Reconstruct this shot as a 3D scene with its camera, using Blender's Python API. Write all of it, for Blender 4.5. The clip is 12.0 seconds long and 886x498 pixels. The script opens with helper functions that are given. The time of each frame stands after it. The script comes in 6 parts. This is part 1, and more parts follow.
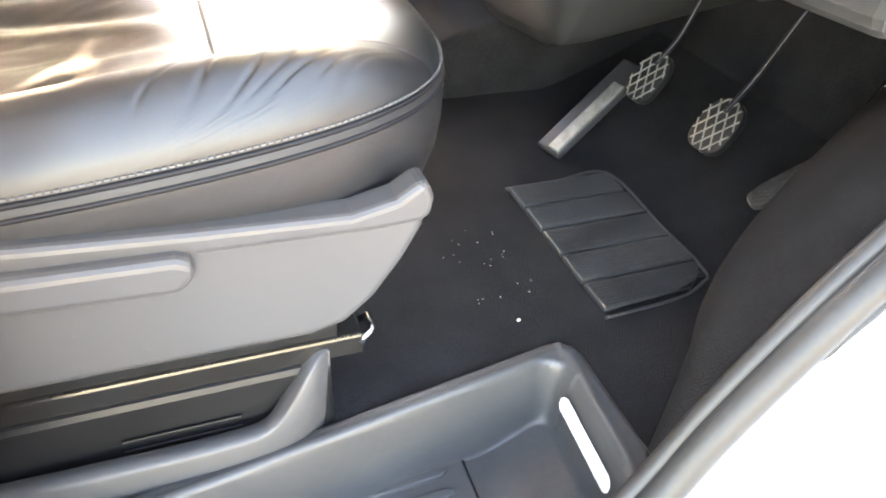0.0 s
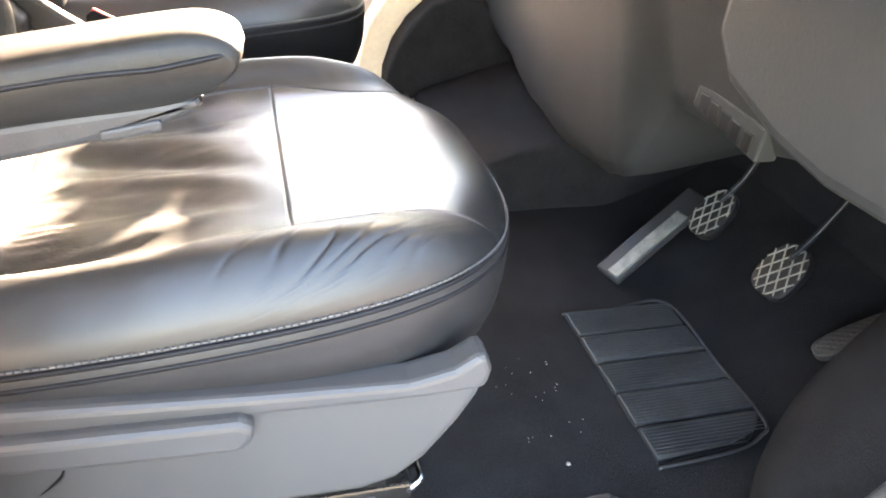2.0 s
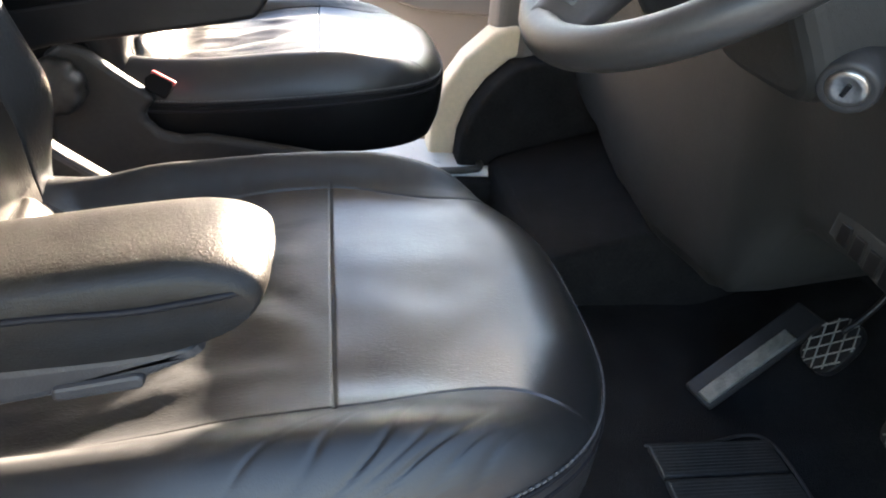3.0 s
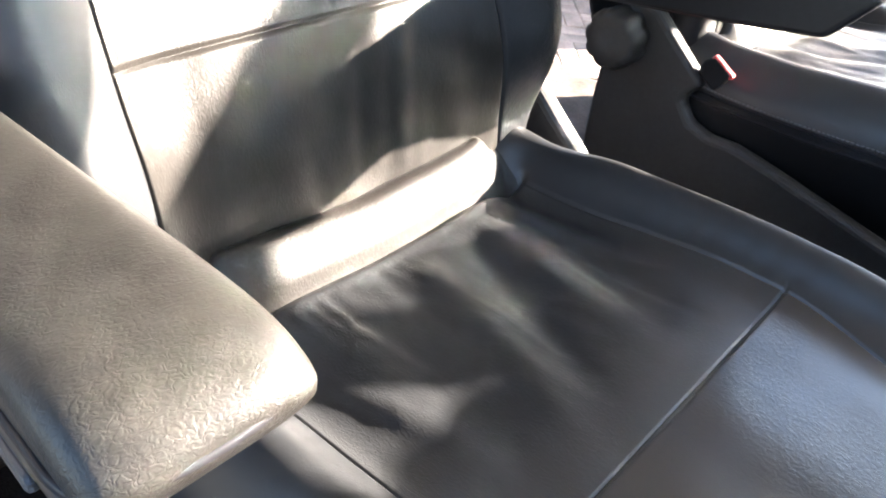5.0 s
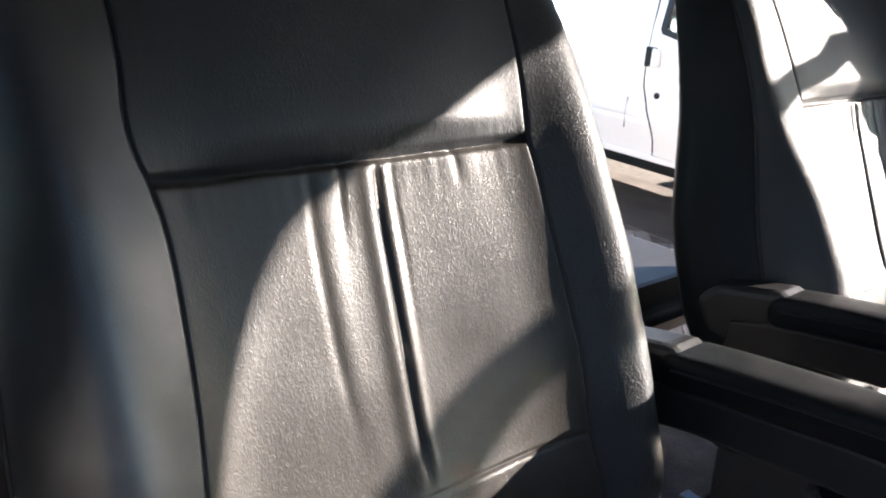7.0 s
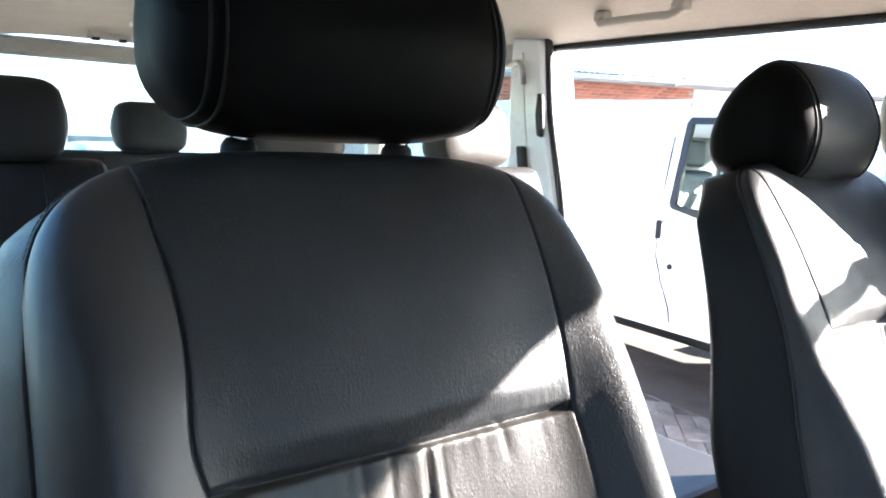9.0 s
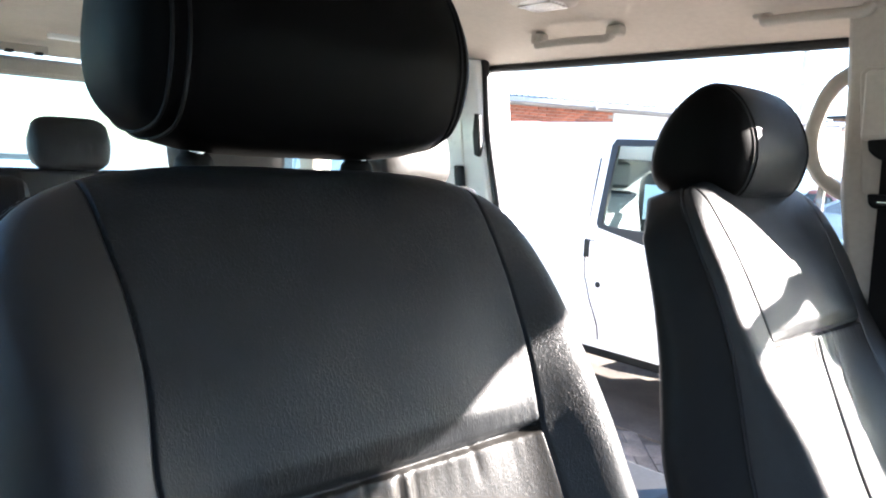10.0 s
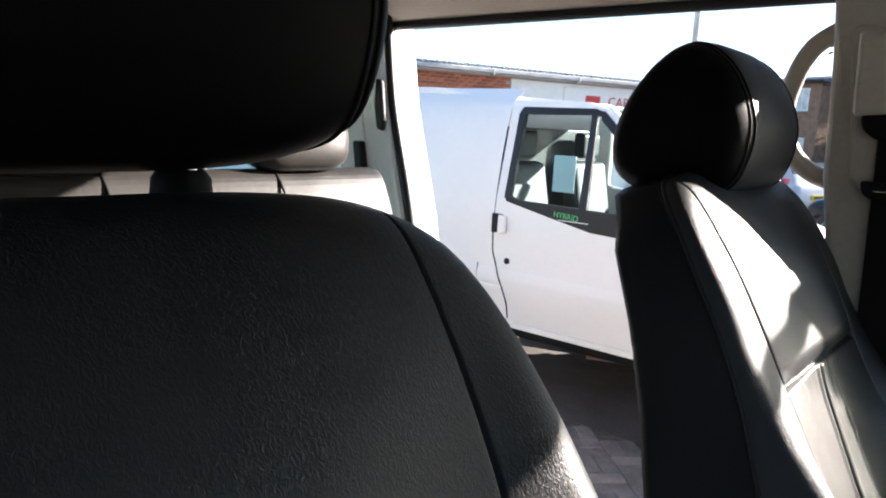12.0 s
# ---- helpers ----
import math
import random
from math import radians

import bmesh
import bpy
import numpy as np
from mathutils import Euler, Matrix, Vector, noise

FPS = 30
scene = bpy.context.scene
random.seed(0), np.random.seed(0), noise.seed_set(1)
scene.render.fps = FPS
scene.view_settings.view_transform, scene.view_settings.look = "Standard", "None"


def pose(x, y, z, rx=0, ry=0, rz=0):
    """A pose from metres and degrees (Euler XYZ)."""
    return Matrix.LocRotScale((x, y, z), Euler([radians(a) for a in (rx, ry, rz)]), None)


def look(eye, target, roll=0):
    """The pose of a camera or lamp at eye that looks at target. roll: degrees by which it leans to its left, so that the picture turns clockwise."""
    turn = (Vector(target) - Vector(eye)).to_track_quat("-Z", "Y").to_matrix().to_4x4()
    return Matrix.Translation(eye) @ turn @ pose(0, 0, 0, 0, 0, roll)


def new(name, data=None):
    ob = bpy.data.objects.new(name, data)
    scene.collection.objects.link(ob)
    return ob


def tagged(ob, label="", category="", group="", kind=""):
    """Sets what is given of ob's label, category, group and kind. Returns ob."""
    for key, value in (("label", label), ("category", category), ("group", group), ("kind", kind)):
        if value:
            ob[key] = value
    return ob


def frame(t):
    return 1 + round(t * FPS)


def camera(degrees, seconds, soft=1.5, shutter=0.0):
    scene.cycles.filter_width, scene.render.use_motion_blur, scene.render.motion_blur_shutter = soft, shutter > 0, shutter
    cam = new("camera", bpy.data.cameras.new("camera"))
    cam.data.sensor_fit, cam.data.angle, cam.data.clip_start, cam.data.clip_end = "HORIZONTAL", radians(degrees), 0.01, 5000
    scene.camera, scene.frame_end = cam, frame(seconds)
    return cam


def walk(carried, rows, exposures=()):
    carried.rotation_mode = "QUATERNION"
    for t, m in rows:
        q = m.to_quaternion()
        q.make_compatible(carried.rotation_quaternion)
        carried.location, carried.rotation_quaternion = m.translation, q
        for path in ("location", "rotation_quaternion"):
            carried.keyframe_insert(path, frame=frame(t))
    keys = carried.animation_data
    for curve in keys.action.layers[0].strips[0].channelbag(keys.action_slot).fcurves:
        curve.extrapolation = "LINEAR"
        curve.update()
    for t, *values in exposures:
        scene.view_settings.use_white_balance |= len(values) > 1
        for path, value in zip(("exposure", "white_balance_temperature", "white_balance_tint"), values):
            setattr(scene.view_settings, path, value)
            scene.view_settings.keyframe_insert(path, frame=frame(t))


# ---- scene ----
cam = camera(63.2, 12.0, soft=2.0)
PATH = [
    (0, (0.248, -0.849, 0.710), (0.854, 0.627, -0.496), 3.94),
    (0.5, (0.202, -0.867, 0.673), (0.718, 0.536, -0.656), 3.59),
    (1, (0.199, -0.860, 0.690), (0.693, 0.538, -0.652), 3.12),
    (1.5, (0.225, -0.822, 0.755), (0.722, 0.679, -0.470), 4.31),
    (2, (0.250, -0.798, 0.803), (0.735, 0.810, -0.260), 4.62),
    (2.5, (0.264, -0.738, 0.823), (0.716, 0.935, -0.175), 5.01),
    (3, (0.270, -0.602, 0.829), (0.602, 1.090, -0.184), 5.86),
    (3.3, (0.276, -0.522, 0.819), (0.417, 1.198, -0.192), 7.56),
    (3.5, (0.304, -0.482, 0.834), (0.203, 1.224, -0.205), 9.16),
    (3.7, (0.349, -0.425, 0.818), (-0.023, 1.228, -0.244), 9.60),
    (5.3, (0.348, -0.373, 0.823), (-0.646, 0.827, -0.431), 8.52),
    (5.5, (0.327, -0.367, 0.850), (-0.720, 0.858, -0.335), 8.22),
    (6, (0.326, -0.351, 0.938), (-0.930, 0.860, -0.040), 6.27),
    (6.5, (0.300, -0.330, 0.985), (-1.024, 0.836, 0.043), 5.15),
    (7, (0.304, -0.320, 1.021), (-1.171, 0.820, 0.296), 3.38),
    (7.5, (0.289, -0.329, 1.051), (-1.237, 0.827, 0.474), 2.78),
    (9.3, (0.263, -0.349, 1.140), (-1.337, 0.815, 0.847), 2.98),
    (9.5, (0.266, -0.363, 1.141), (-1.331, 0.807, 0.861), 3.18),
    (10, (0.225, -0.362, 1.127), (-1.250, 0.965, 0.872), 3.13),
    (10.5, (0.136, -0.357, 1.122), (-1.009, 1.255, 0.820), 4.36),
    (11, (0.086, -0.312, 1.113), (-0.881, 1.408, 0.786), 2.37),
    (11.5, (-0.021, -0.176, 1.160), (-1.143, 1.441, 0.806), 1.85),
    (12, (-0.037, -0.134, 1.149), (-1.299, 1.382, 0.816), 3.05),
]
EXPOSURES = [(0, 6.75, 8900, 20), (1, 6.95, 8900, 20), (1.6, 7.05, 8500, 20), (2, 6.4, 7900, 18), (2.5, 5.55, 7300, 16), (3, 4.65, 6800, 14), (3.6, 4.6, 6300, 13), (5.5, 4.75, 6000, 13), (6, 4.5, 5900, 13), (6.5, 3.95, 5850, 13), (7, 3.35, 5800, 13), (7.5, 3.3, 5800, 13), (9.5, 4.55, 5500, 12), (10.5, 3.4, 5600, 12), (11, 3.0, 5600, 12), (12, 2.7, 5700, 12)]
walk(cam, [(t, look(e, a, r)) for t, e, a, r in PATH], EXPOSURES)

# ---------------------------------------------------------------- light
SUN_AZ, SUN_EL = 61.8, 19.6          # from +x towards +y, and above the horizon
sun_dir = Vector((math.cos(radians(SUN_AZ)) * math.cos(radians(SUN_EL)), math.sin(radians(SUN_AZ)) * math.cos(radians(SUN_EL)), math.sin(radians(SUN_EL))))
world = bpy.data.worlds.new("sky")
scene.world = world
world.use_nodes = True
wn = world.node_tree.nodes
sky = wn.new("ShaderNodeTexSky")
sky.sky_type, sky.sun_disc = "NISHITA", False
sky.air_density, sky.dust_density, sky.ozone_density = 1.0, 0.5, 1.3
sky.sun_elevation, sky.sun_rotation = radians(SUN_EL), radians(90 - SUN_AZ)
world.node_tree.links.new(sky.outputs[0], wn["Background"].inputs[0])
wn["Background"].inputs[1].default_value = 0.050
sun = new("sun", bpy.data.lights.new("sun", "SUN"))
sun.data.energy, sun.data.angle, sun.data.color = 5.0, radians(0.5), (1.0, 0.84, 0.66)
sun.matrix_world = look(sun_dir * 30, (0, 0, 0))


# ---------------------------------------------------------------- materials
def material(name, color, rough=0.5, metal=0.0, var=0.12, scale=6.0, bump=0.0, bump_scale=200.0, grain="noise", spec=0.5,
             rough_var=0.08, stain=None, coat=0.0, stretch=(1, 1, 1), piece=0.0, patch=0.0):
    """Two scales of variation in colour and gloss, and a fine relief."""
    m = bpy.data.materials.new(name)
    m.use_nodes = True
    nt = m.node_tree
    n, link, b = nt.nodes, nt.links.new, nt.nodes["Principled BSDF"]
    co = n.new("ShaderNodeTexCoord")
    mp = n.new("ShaderNodeMapping")
    mp.inputs["Scale"].default_value = stretch
    link(co.outputs["Object"], mp.inputs[0])
    big = n.new("ShaderNodeTexNoise")
    big.inputs["Scale"].default_value, big.inputs["Detail"].default_value = scale, 5.0
    link(mp.outputs[0], big.inputs["Vector"])
    fine = n.new("ShaderNodeTexNoise")
    fine.inputs["Scale"].default_value, fine.inputs["Detail"].default_value = scale * 14, 3.0
    link(mp.outputs[0], fine.inputs["Vector"])
    mix = n.new("ShaderNodeMath")
    mix.operation = "MULTIPLY_ADD"
    mix.inputs[1].default_value = 0.45
    link(fine.outputs[0], mix.inputs[0])
    half = n.new("ShaderNodeMath")
    half.operation = "MULTIPLY"
    half.inputs[1].default_value = 0.55
    link(big.outputs[0], half.inputs[0])
    link(half.outputs[0], mix.inputs[2])
    ramp = n.new("ShaderNodeValToRGB")
    lo = [max(0.0, c * (1 - var * 1.6)) for c in color]
    hi = [min(1.0, c * (1 + var * 1.6)) for c in (stain or color)]
    ramp.color_ramp.elements[0].position, ramp.color_ramp.elements[1].position = 0.32, 0.68
    ramp.color_ramp.elements[0].color, ramp.color_ramp.elements[1].color = (*lo, 1), (*hi, 1)
    link(mix.outputs[0], ramp.inputs[0])
    out = ramp.outputs[0]
    if piece:
        info = n.new("ShaderNodeObjectInfo")
        geo = n.new("ShaderNodeNewGeometry")
        add = n.new("ShaderNodeMath")
        add.operation = "ADD"
        link(info.outputs["Random"], add.inputs[0])
        link(geo.outputs["Random Per Island"], add.inputs[1])
        frac = n.new("ShaderNodeMath")
        frac.operation = "FRACT"
        link(add.outputs[0], frac.inputs[0])
        rng = n.new("ShaderNodeMapRange")
        rng.inputs["To Min"].default_value, rng.inputs["To Max"].default_value = 1 - piece, 1 + piece
        link(frac.outputs[0], rng.inputs["Value"])
        hsv = n.new("ShaderNodeHueSaturation")
        link(rng.outputs[0], hsv.inputs["Value"])
        link(out, hsv.inputs["Color"])
        out = hsv.outputs[0]
    link(out, b.inputs["Base Color"])
    rr = n.new("ShaderNodeMapRange")
    rr.inputs["To Min"].default_value, rr.inputs["To Max"].default_value = max(0.02, rough - rough_var), min(1.0, rough + rough_var)
    link(mix.outputs[0], rr.inputs["Value"])
    rr.inputs["From Min"].default_value, rr.inputs["From Max"].default_value = 0.3, 0.7
    link(rr.outputs[0], b.inputs["Roughness"])
    b.inputs["Metallic"].default_value = metal
    b.inputs["Specular IOR Level"].default_value = spec
    b.inputs["Coat Weight"].default_value = coat
    b.inputs["Coat Roughness"].default_value = 0.08
    if bump:
        if grain == "noise":
            tex = n.new("ShaderNodeTexNoise")
            tex.inputs["Scale"].default_value, tex.inputs["Detail"].default_value = bump_scale, 4.0
            height = tex.outputs[0]
        elif grain == "crease":
            # branching wrinkles: valleys where a warped noise crosses its middle, deeper in patches
            tex = n.new("ShaderNodeTexNoise")
            tex.inputs["Scale"].default_value, tex.inputs["Detail"].default_value, tex.inputs["Distortion"].default_value = bump_scale, 1.5, 0.6
            mid = n.new("ShaderNodeMath")
            mid.operation = "SUBTRACT"
            mid.inputs[1].default_value = 0.5
            link(tex.outputs[0], mid.inputs[0])
            fold = n.new("ShaderNodeMath")
            fold.operation = "ABSOLUTE"
            link(mid.outputs[0], fold.inputs[0])
            cap = n.new("ShaderNodeMath")
            cap.operation = "MINIMUM"
            cap.inputs[1].default_value = 0.16
            link(fold.outputs[0], cap.inputs[0])
            zone = n.new("ShaderNodeTexNoise")
            zone.inputs["Scale"].default_value, zone.inputs["Detail"].default_value = 11.0, 2.0
            link(co.outputs["Object"], zone.inputs["Vector"])
            deep = n.new("ShaderNodeMapRange")
            deep.inputs["From Min"].default_value, deep.inputs["From Max"].default_value = 0.38, 0.62
            deep.inputs["To Min"].default_value, deep.inputs["To Max"].default_value = 1.0 - patch, 1.0
            link(zone.outputs[0], deep.inputs["Value"])
            both = n.new("ShaderNodeMath")
            both.operation = "MULTIPLY"
            link(cap.outputs[0], both.inputs[0])
            link(deep.outputs[0], both.inputs[1])
            height = both.outputs[0]
        else:
            tex = n.new("ShaderNodeTexVoronoi")
            tex.feature = "DISTANCE_TO_EDGE"
            tex.inputs["Scale"].default_value = bump_scale
            height = tex.outputs[0]
            warp = n.new("ShaderNodeTexNoise")
            warp.inputs["Scale"].default_value, warp.inputs["Detail"].default_value = bump_scale * 0.35, 3.0
            link(mp.outputs[0], warp.inputs["Vector"])
            both = n.new("ShaderNodeMath")
            both.operation = "MULTIPLY_ADD"
            both.inputs[1].default_value = 1.1
            link(warp.outputs[0], both.inputs[0])
            cap = n.new("ShaderNodeMath")
            cap.operation = "MINIMUM"
            cap.inputs[1].default_value = 0.25
            link(height, cap.inputs[0])
            link(cap.outputs[0], both.inputs[2])
            height = both.outputs[0]
        link(mp.outputs[0], tex.inputs["Vector"])
        bp = n.new("ShaderNodeBump")
        bp.inputs["Strength"].default_value, bp.inputs["Distance"].default_value = 1.0, bump
        link(height, bp.inputs["Height"])
        link(bp.outputs[0], b.inputs["Normal"])
    return m


def glass(name, color=(0.85, 0.93, 0.92), rough=0.0):
    m = bpy.data.materials.new(name)
    m.use_nodes = True
    b = m.node_tree.nodes["Principled BSDF"]
    b.inputs["Base Color"].default_value = (*color, 1)
    b.inputs["Roughness"].default_value = rough
    b.inputs["Transmission Weight"].default_value = 1.0
    b.inputs["IOR"].default_value = 1.06
    return m


HIDE = (0.0088, 0.0100, 0.0116)      # black hide; panels differ in grain, polish and sun or shade mixed in
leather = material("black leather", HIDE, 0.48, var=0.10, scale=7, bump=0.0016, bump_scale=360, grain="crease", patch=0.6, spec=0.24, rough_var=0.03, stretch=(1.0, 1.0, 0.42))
# far darker than the hide: the headrests' shade is put into this base
leather_head_shade = material("matt black leather, shade-darkened", (0.0016, 0.0016, 0.0017), 0.5, var=0.10, scale=7, bump=0.0002, bump_scale=500, grain="crease", spec=0.03, rough_var=0.03)
# warmer than the hide: the sun's brown is put into the centre panels' base
leather_worn_sun = material("creased black leather", (0.0125, 0.0114, 0.0102), 0.40, var=0.16, scale=9, bump=0.0006, bump_scale=340, grain="crease", patch=0.25, spec=0.24, rough_var=0.03, stretch=(1.0, 1.0, 0.34))
leather_fold = material("folded black leather", HIDE, 0.42, var=0.16, scale=9, bump=0.0009, bump_scale=330, grain="crease", patch=0.5, spec=0.75, rough_var=0.02, stretch=(0.42, 1.0, 1.0))
leather_seat = material("polished black leather", HIDE, 0.31, var=0.12, scale=7, bump=0.0006, bump_scale=290, grain="crease", patch=0.75, spec=1.0, rough_var=0.015, stretch=(0.55, 1.0, 1.0))
leather_bolster = material("satin black leather", HIDE, 0.44, var=0.12, scale=7, bump=0.0004, bump_scale=380, grain="crease", patch=0.85, spec=0.65, rough_var=0.02, stretch=(1.0, 1.0, 0.5))
leather_rear = material("warm black leather", (0.028, 0.026, 0.024), 0.40, var=0.12, scale=7, bump=0.0001, bump_scale=500, grain="cell", spec=0.25)
collar_black = material("matt black collar plastic", (0.006, 0.006, 0.0062), 0.6, var=0.1, spec=0.10)
# near armrest only: sunlight's warmth is mixed into the base
leather_arm_sun = material("crinkled black leather, sun-warmed", (0.0140, 0.0132, 0.0118), 0.40, var=0.2, scale=9, bump=0.0005, bump_scale=640, grain="crease", patch=0.5, spec=0.24, stretch=(0.8, 0.6, 1.0))
leather_wheel = material("worn wheel leather", (0.030, 0.029, 0.028), 0.40, var=0.15, scale=20, bump=0.0004, bump_scale=500, grain="crease", spec=0.6)
# darker copy of leather_side, with shade put into the colour
leather_shade = material("plain black vinyl, shade-darkened", (0.0050, 0.0055, 0.0062), 0.5, var=0.12, scale=8, bump=0.0002, bump_scale=700, grain="crease", spec=0.10)
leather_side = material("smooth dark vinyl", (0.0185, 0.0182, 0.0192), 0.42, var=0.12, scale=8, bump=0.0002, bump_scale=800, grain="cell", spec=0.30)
foam_tan = material("torn tan foam", (0.16, 0.13, 0.085), 0.9, var=0.3, scale=60, bump=0.001, bump_scale=500)
thread = material("grey thread", (0.11, 0.11, 0.115), 0.7, var=0.2)
piping_mat = material("leather piping", (0.011, 0.011, 0.013), 0.45, var=0.2, scale=20, spec=0.15)
plastic_grey = material("grey moulded plastic", (0.052, 0.051, 0.051), 0.42, var=0.03, scale=9, bump=0.00012, bump_scale=900, spec=0.45)
plastic_mid = material("mid grey pillar plastic", (0.060, 0.058, 0.056), 0.55, var=0.05, scale=9, bump=0.00012, bump_scale=900, spec=0.4)
plastic_dark = material("charcoal moulded plastic", (0.026, 0.0265, 0.028), 0.5, var=0.15, scale=10, bump=0.0002, bump_scale=800, spec=0.45)
plastic_step = material("anthracite step plastic", (0.043, 0.043, 0.043), 0.40, var=0.06, scale=8, bump=0.00015, bump_scale=700, spec=0.5, stain=(0.050, 0.049, 0.048))
trim_black = material("dark seat trim plastic", (0.024, 0.0235, 0.0235), 0.5, var=0.15, scale=10, bump=0.0002, bump_scale=800, spec=0.25)
plastic_black = material("black plastic", (0.0075, 0.0075, 0.008), 0.42, var=0.2, scale=12, bump=0.0001, bump_scale=600, spec=0.3)
dash_mat = material("dash plastic", (0.021, 0.0215, 0.021), 0.6, var=0.15, scale=7, bump=0.0004, bump_scale=500, grain="cell", spec=0.35)
carpet = material("charcoal carpet", (0.015, 0.0145, 0.015), 0.95, var=0.30, scale=14, bump=0.003, bump_scale=420, spec=0.15)
carpet_brown = material("brown grey carpet", (0.10, 0.085, 0.075), 0.95, var=0.3, scale=14, bump=0.003, bump_scale=420, spec=0.1)
rubber = material("ribbed rubber", (0.040, 0.039, 0.038), 0.42, var=0.3, scale=16, bump=0.0006, bump_scale=300)
chrome = material("polished metal", (0.72, 0.72, 0.72), 0.16, metal=1.0, var=0.05)
post_metal = material("satin bright metal", (0.85, 0.85, 0.85), 0.34, metal=1.0, var=0.04)
steel = material("dull steel", (0.42, 0.40, 0.37), 0.38, metal=1.0, var=0.15, scale=20)
steel_dark = material("black painted rail steel", (0.014, 0.013, 0.012), 0.22, metal=0.0, var=0.2, scale=20, rough_var=0.03)
seal_grey = material("grey rubber door seal", (0.034, 0.032, 0.030), 0.45, var=0.10, scale=10, spec=0.3, rough_var=0.03)
seal_mat = material("rubber door seal", (0.016, 0.016, 0.017), 0.42, var=0.08, rough_var=0.01, spec=0.3)
paint_white = material("white car paint", (0.80, 0.81, 0.82), 0.3, var=0.025, scale=1.5, coat=0.8, rough_var=0.05)
paint_dark = material("dark blue car paint", (0.005, 0.0053, 0.0065), 0.22, var=0.1, coat=0.1, spec=0.3)
headliner = material("greige headlining cloth", (0.50, 0.46, 0.40), 0.95, var=0.05, scale=5, bump=0.0008, bump_scale=500, spec=0.1)
door_trim = material("greige door trim", (0.105, 0.094, 0.084), 0.55, var=0.05, scale=6, bump=0.0002, bump_scale=500)
trim_beige = material("beige trim plastic", (0.40, 0.365, 0.315), 0.5, var=0.06, scale=6, bump=0.0002, bump_scale=500)
trim_cream = material("cream opening trim", (0.68, 0.55, 0.39), 0.5, var=0.06, scale=6, bump=0.0002, bump_scale=500)
webbing = material("black belt webbing", (0.006, 0.006, 0.0065), 0.75, var=0.2, scale=30, bump=0.0005, bump_scale=500, spec=0.1)
red_plastic = material("red buckle button", (0.30, 0.02, 0.02), 0.35, var=0.1)
brick_mat = material("red brick", (0.36, 0.13, 0.075), 0.85, var=0.3, scale=12, bump=0.002, bump_scale=120, piece=0.25)
brick_brown = material("brown house brick", (0.26, 0.155, 0.095), 0.9, var=0.25, scale=3, bump=0.003, bump_scale=40)
coping_mat = material("dark engineering brick", (0.10, 0.085, 0.085), 0.7, var=0.3, scale=12, bump=0.002, bump_scale=100, piece=0.2)
mortar = material("mortar", (0.36, 0.33, 0.29), 0.95, var=0.2, scale=20, bump=0.002, bump_scale=150)
paver_mat = material("block paving", (0.215, 0.178, 0.152), 0.9, var=0.3, scale=8, bump=0.0015, bump_scale=160, piece=0.22)
joint_sand = material("joint sand", (0.10, 0.088, 0.075), 1.0, var=0.3, scale=20, bump=0.002, bump_scale=200)
asphalt = material("asphalt", (0.055, 0.055, 0.058), 0.9, var=0.3, scale=5, bump=0.004, bump_scale=120)
concrete = material("pale concrete", (0.42, 0.41, 0.39), 0.9, var=0.12, scale=4, bump=0.002, bump_scale=80)
grass_mat = material("grass", (0.15, 0.19, 0.035), 0.8, var=0.35, scale=10, stain=(0.22, 0.25, 0.06))
sheet_roof = material("weathered corrugated sheet", (0.36, 0.37, 0.38), 0.8, var=0.15, scale=4)
slate = material("grey roof tile", (0.12, 0.125, 0.135), 0.75, var=0.25, scale=3, bump=0.01, bump_scale=18)
frame_white = material("white window frame", (0.78, 0.78, 0.76), 0.4, var=0.04)
sign_white = material("white sign face", (0.80, 0.80, 0.78), 0.45, var=0.03)
sign_red = material("red sign border", (0.55, 0.03, 0.03), 0.45, var=0.06)
sign_blue = material("blue lettering", (0.04, 0.07, 0.28), 0.5, var=0.06)
green_vinyl = material("green lettering", (0.10, 0.50, 0.16), 0.5, var=0.05)
yellow_plate = material("yellow plate", (0.72, 0.52, 0.03), 0.45, var=0.05)
bark = material("bark", (0.10, 0.075, 0.055), 0.95, var=0.35, scale=14, bump=0.01, bump_scale=30)
leaf_a = material("summer leaf", (0.055, 0.085, 0.022), 0.6, var=0.4, scale=3, piece=0.35)
leaf_b = material("copper leaf", (0.045, 0.030, 0.028), 0.6, var=0.4, scale=3, piece=0.35)
pane_clear = glass("clear pane")
pane_screen = glass("windscreen pane", (0.62, 0.76, 0.80))
pane_tint = glass("tinted pane", (0.55, 0.70, 0.72))
window_dark = material("dark window glass", (0.05, 0.06, 0.07), 0.08, var=0.3, scale=2, spec=0.8)
window_pale = material("pale house window pane", (0.60, 0.58, 0.55), 0.12, var=0.3, scale=2, spec=0.4)
tail_red = material("tail lamp", (0.5, 0.02, 0.02), 0.15, var=0.05, coat=0.5)
wood_fence = material("brown fence board", (0.13, 0.085, 0.06), 0.85, var=0.25, scale=6)


# ---------------------------------------------------------------- mesh helpers
def mesh(verts, faces, smooth=True):
    me = bpy.data.meshes.new("mesh")
    me.from_pydata([tuple(v) for v in verts], [], faces)
    me.validate()
    if smooth:
        me.polygons.foreach_set("use_smooth", [True] * len(me.polygons))
    me.update()
    return me


def from_bm(bm, smooth=False):
    me = bpy.data.meshes.new("mesh")
    bmesh.ops.recalc_face_normals(bm, faces=bm.faces)
    bm.to_mesh(me)
    bm.free()
    if smooth:
        me.polygons.foreach_set("use_smooth", [True] * len(me.polygons))
    return me


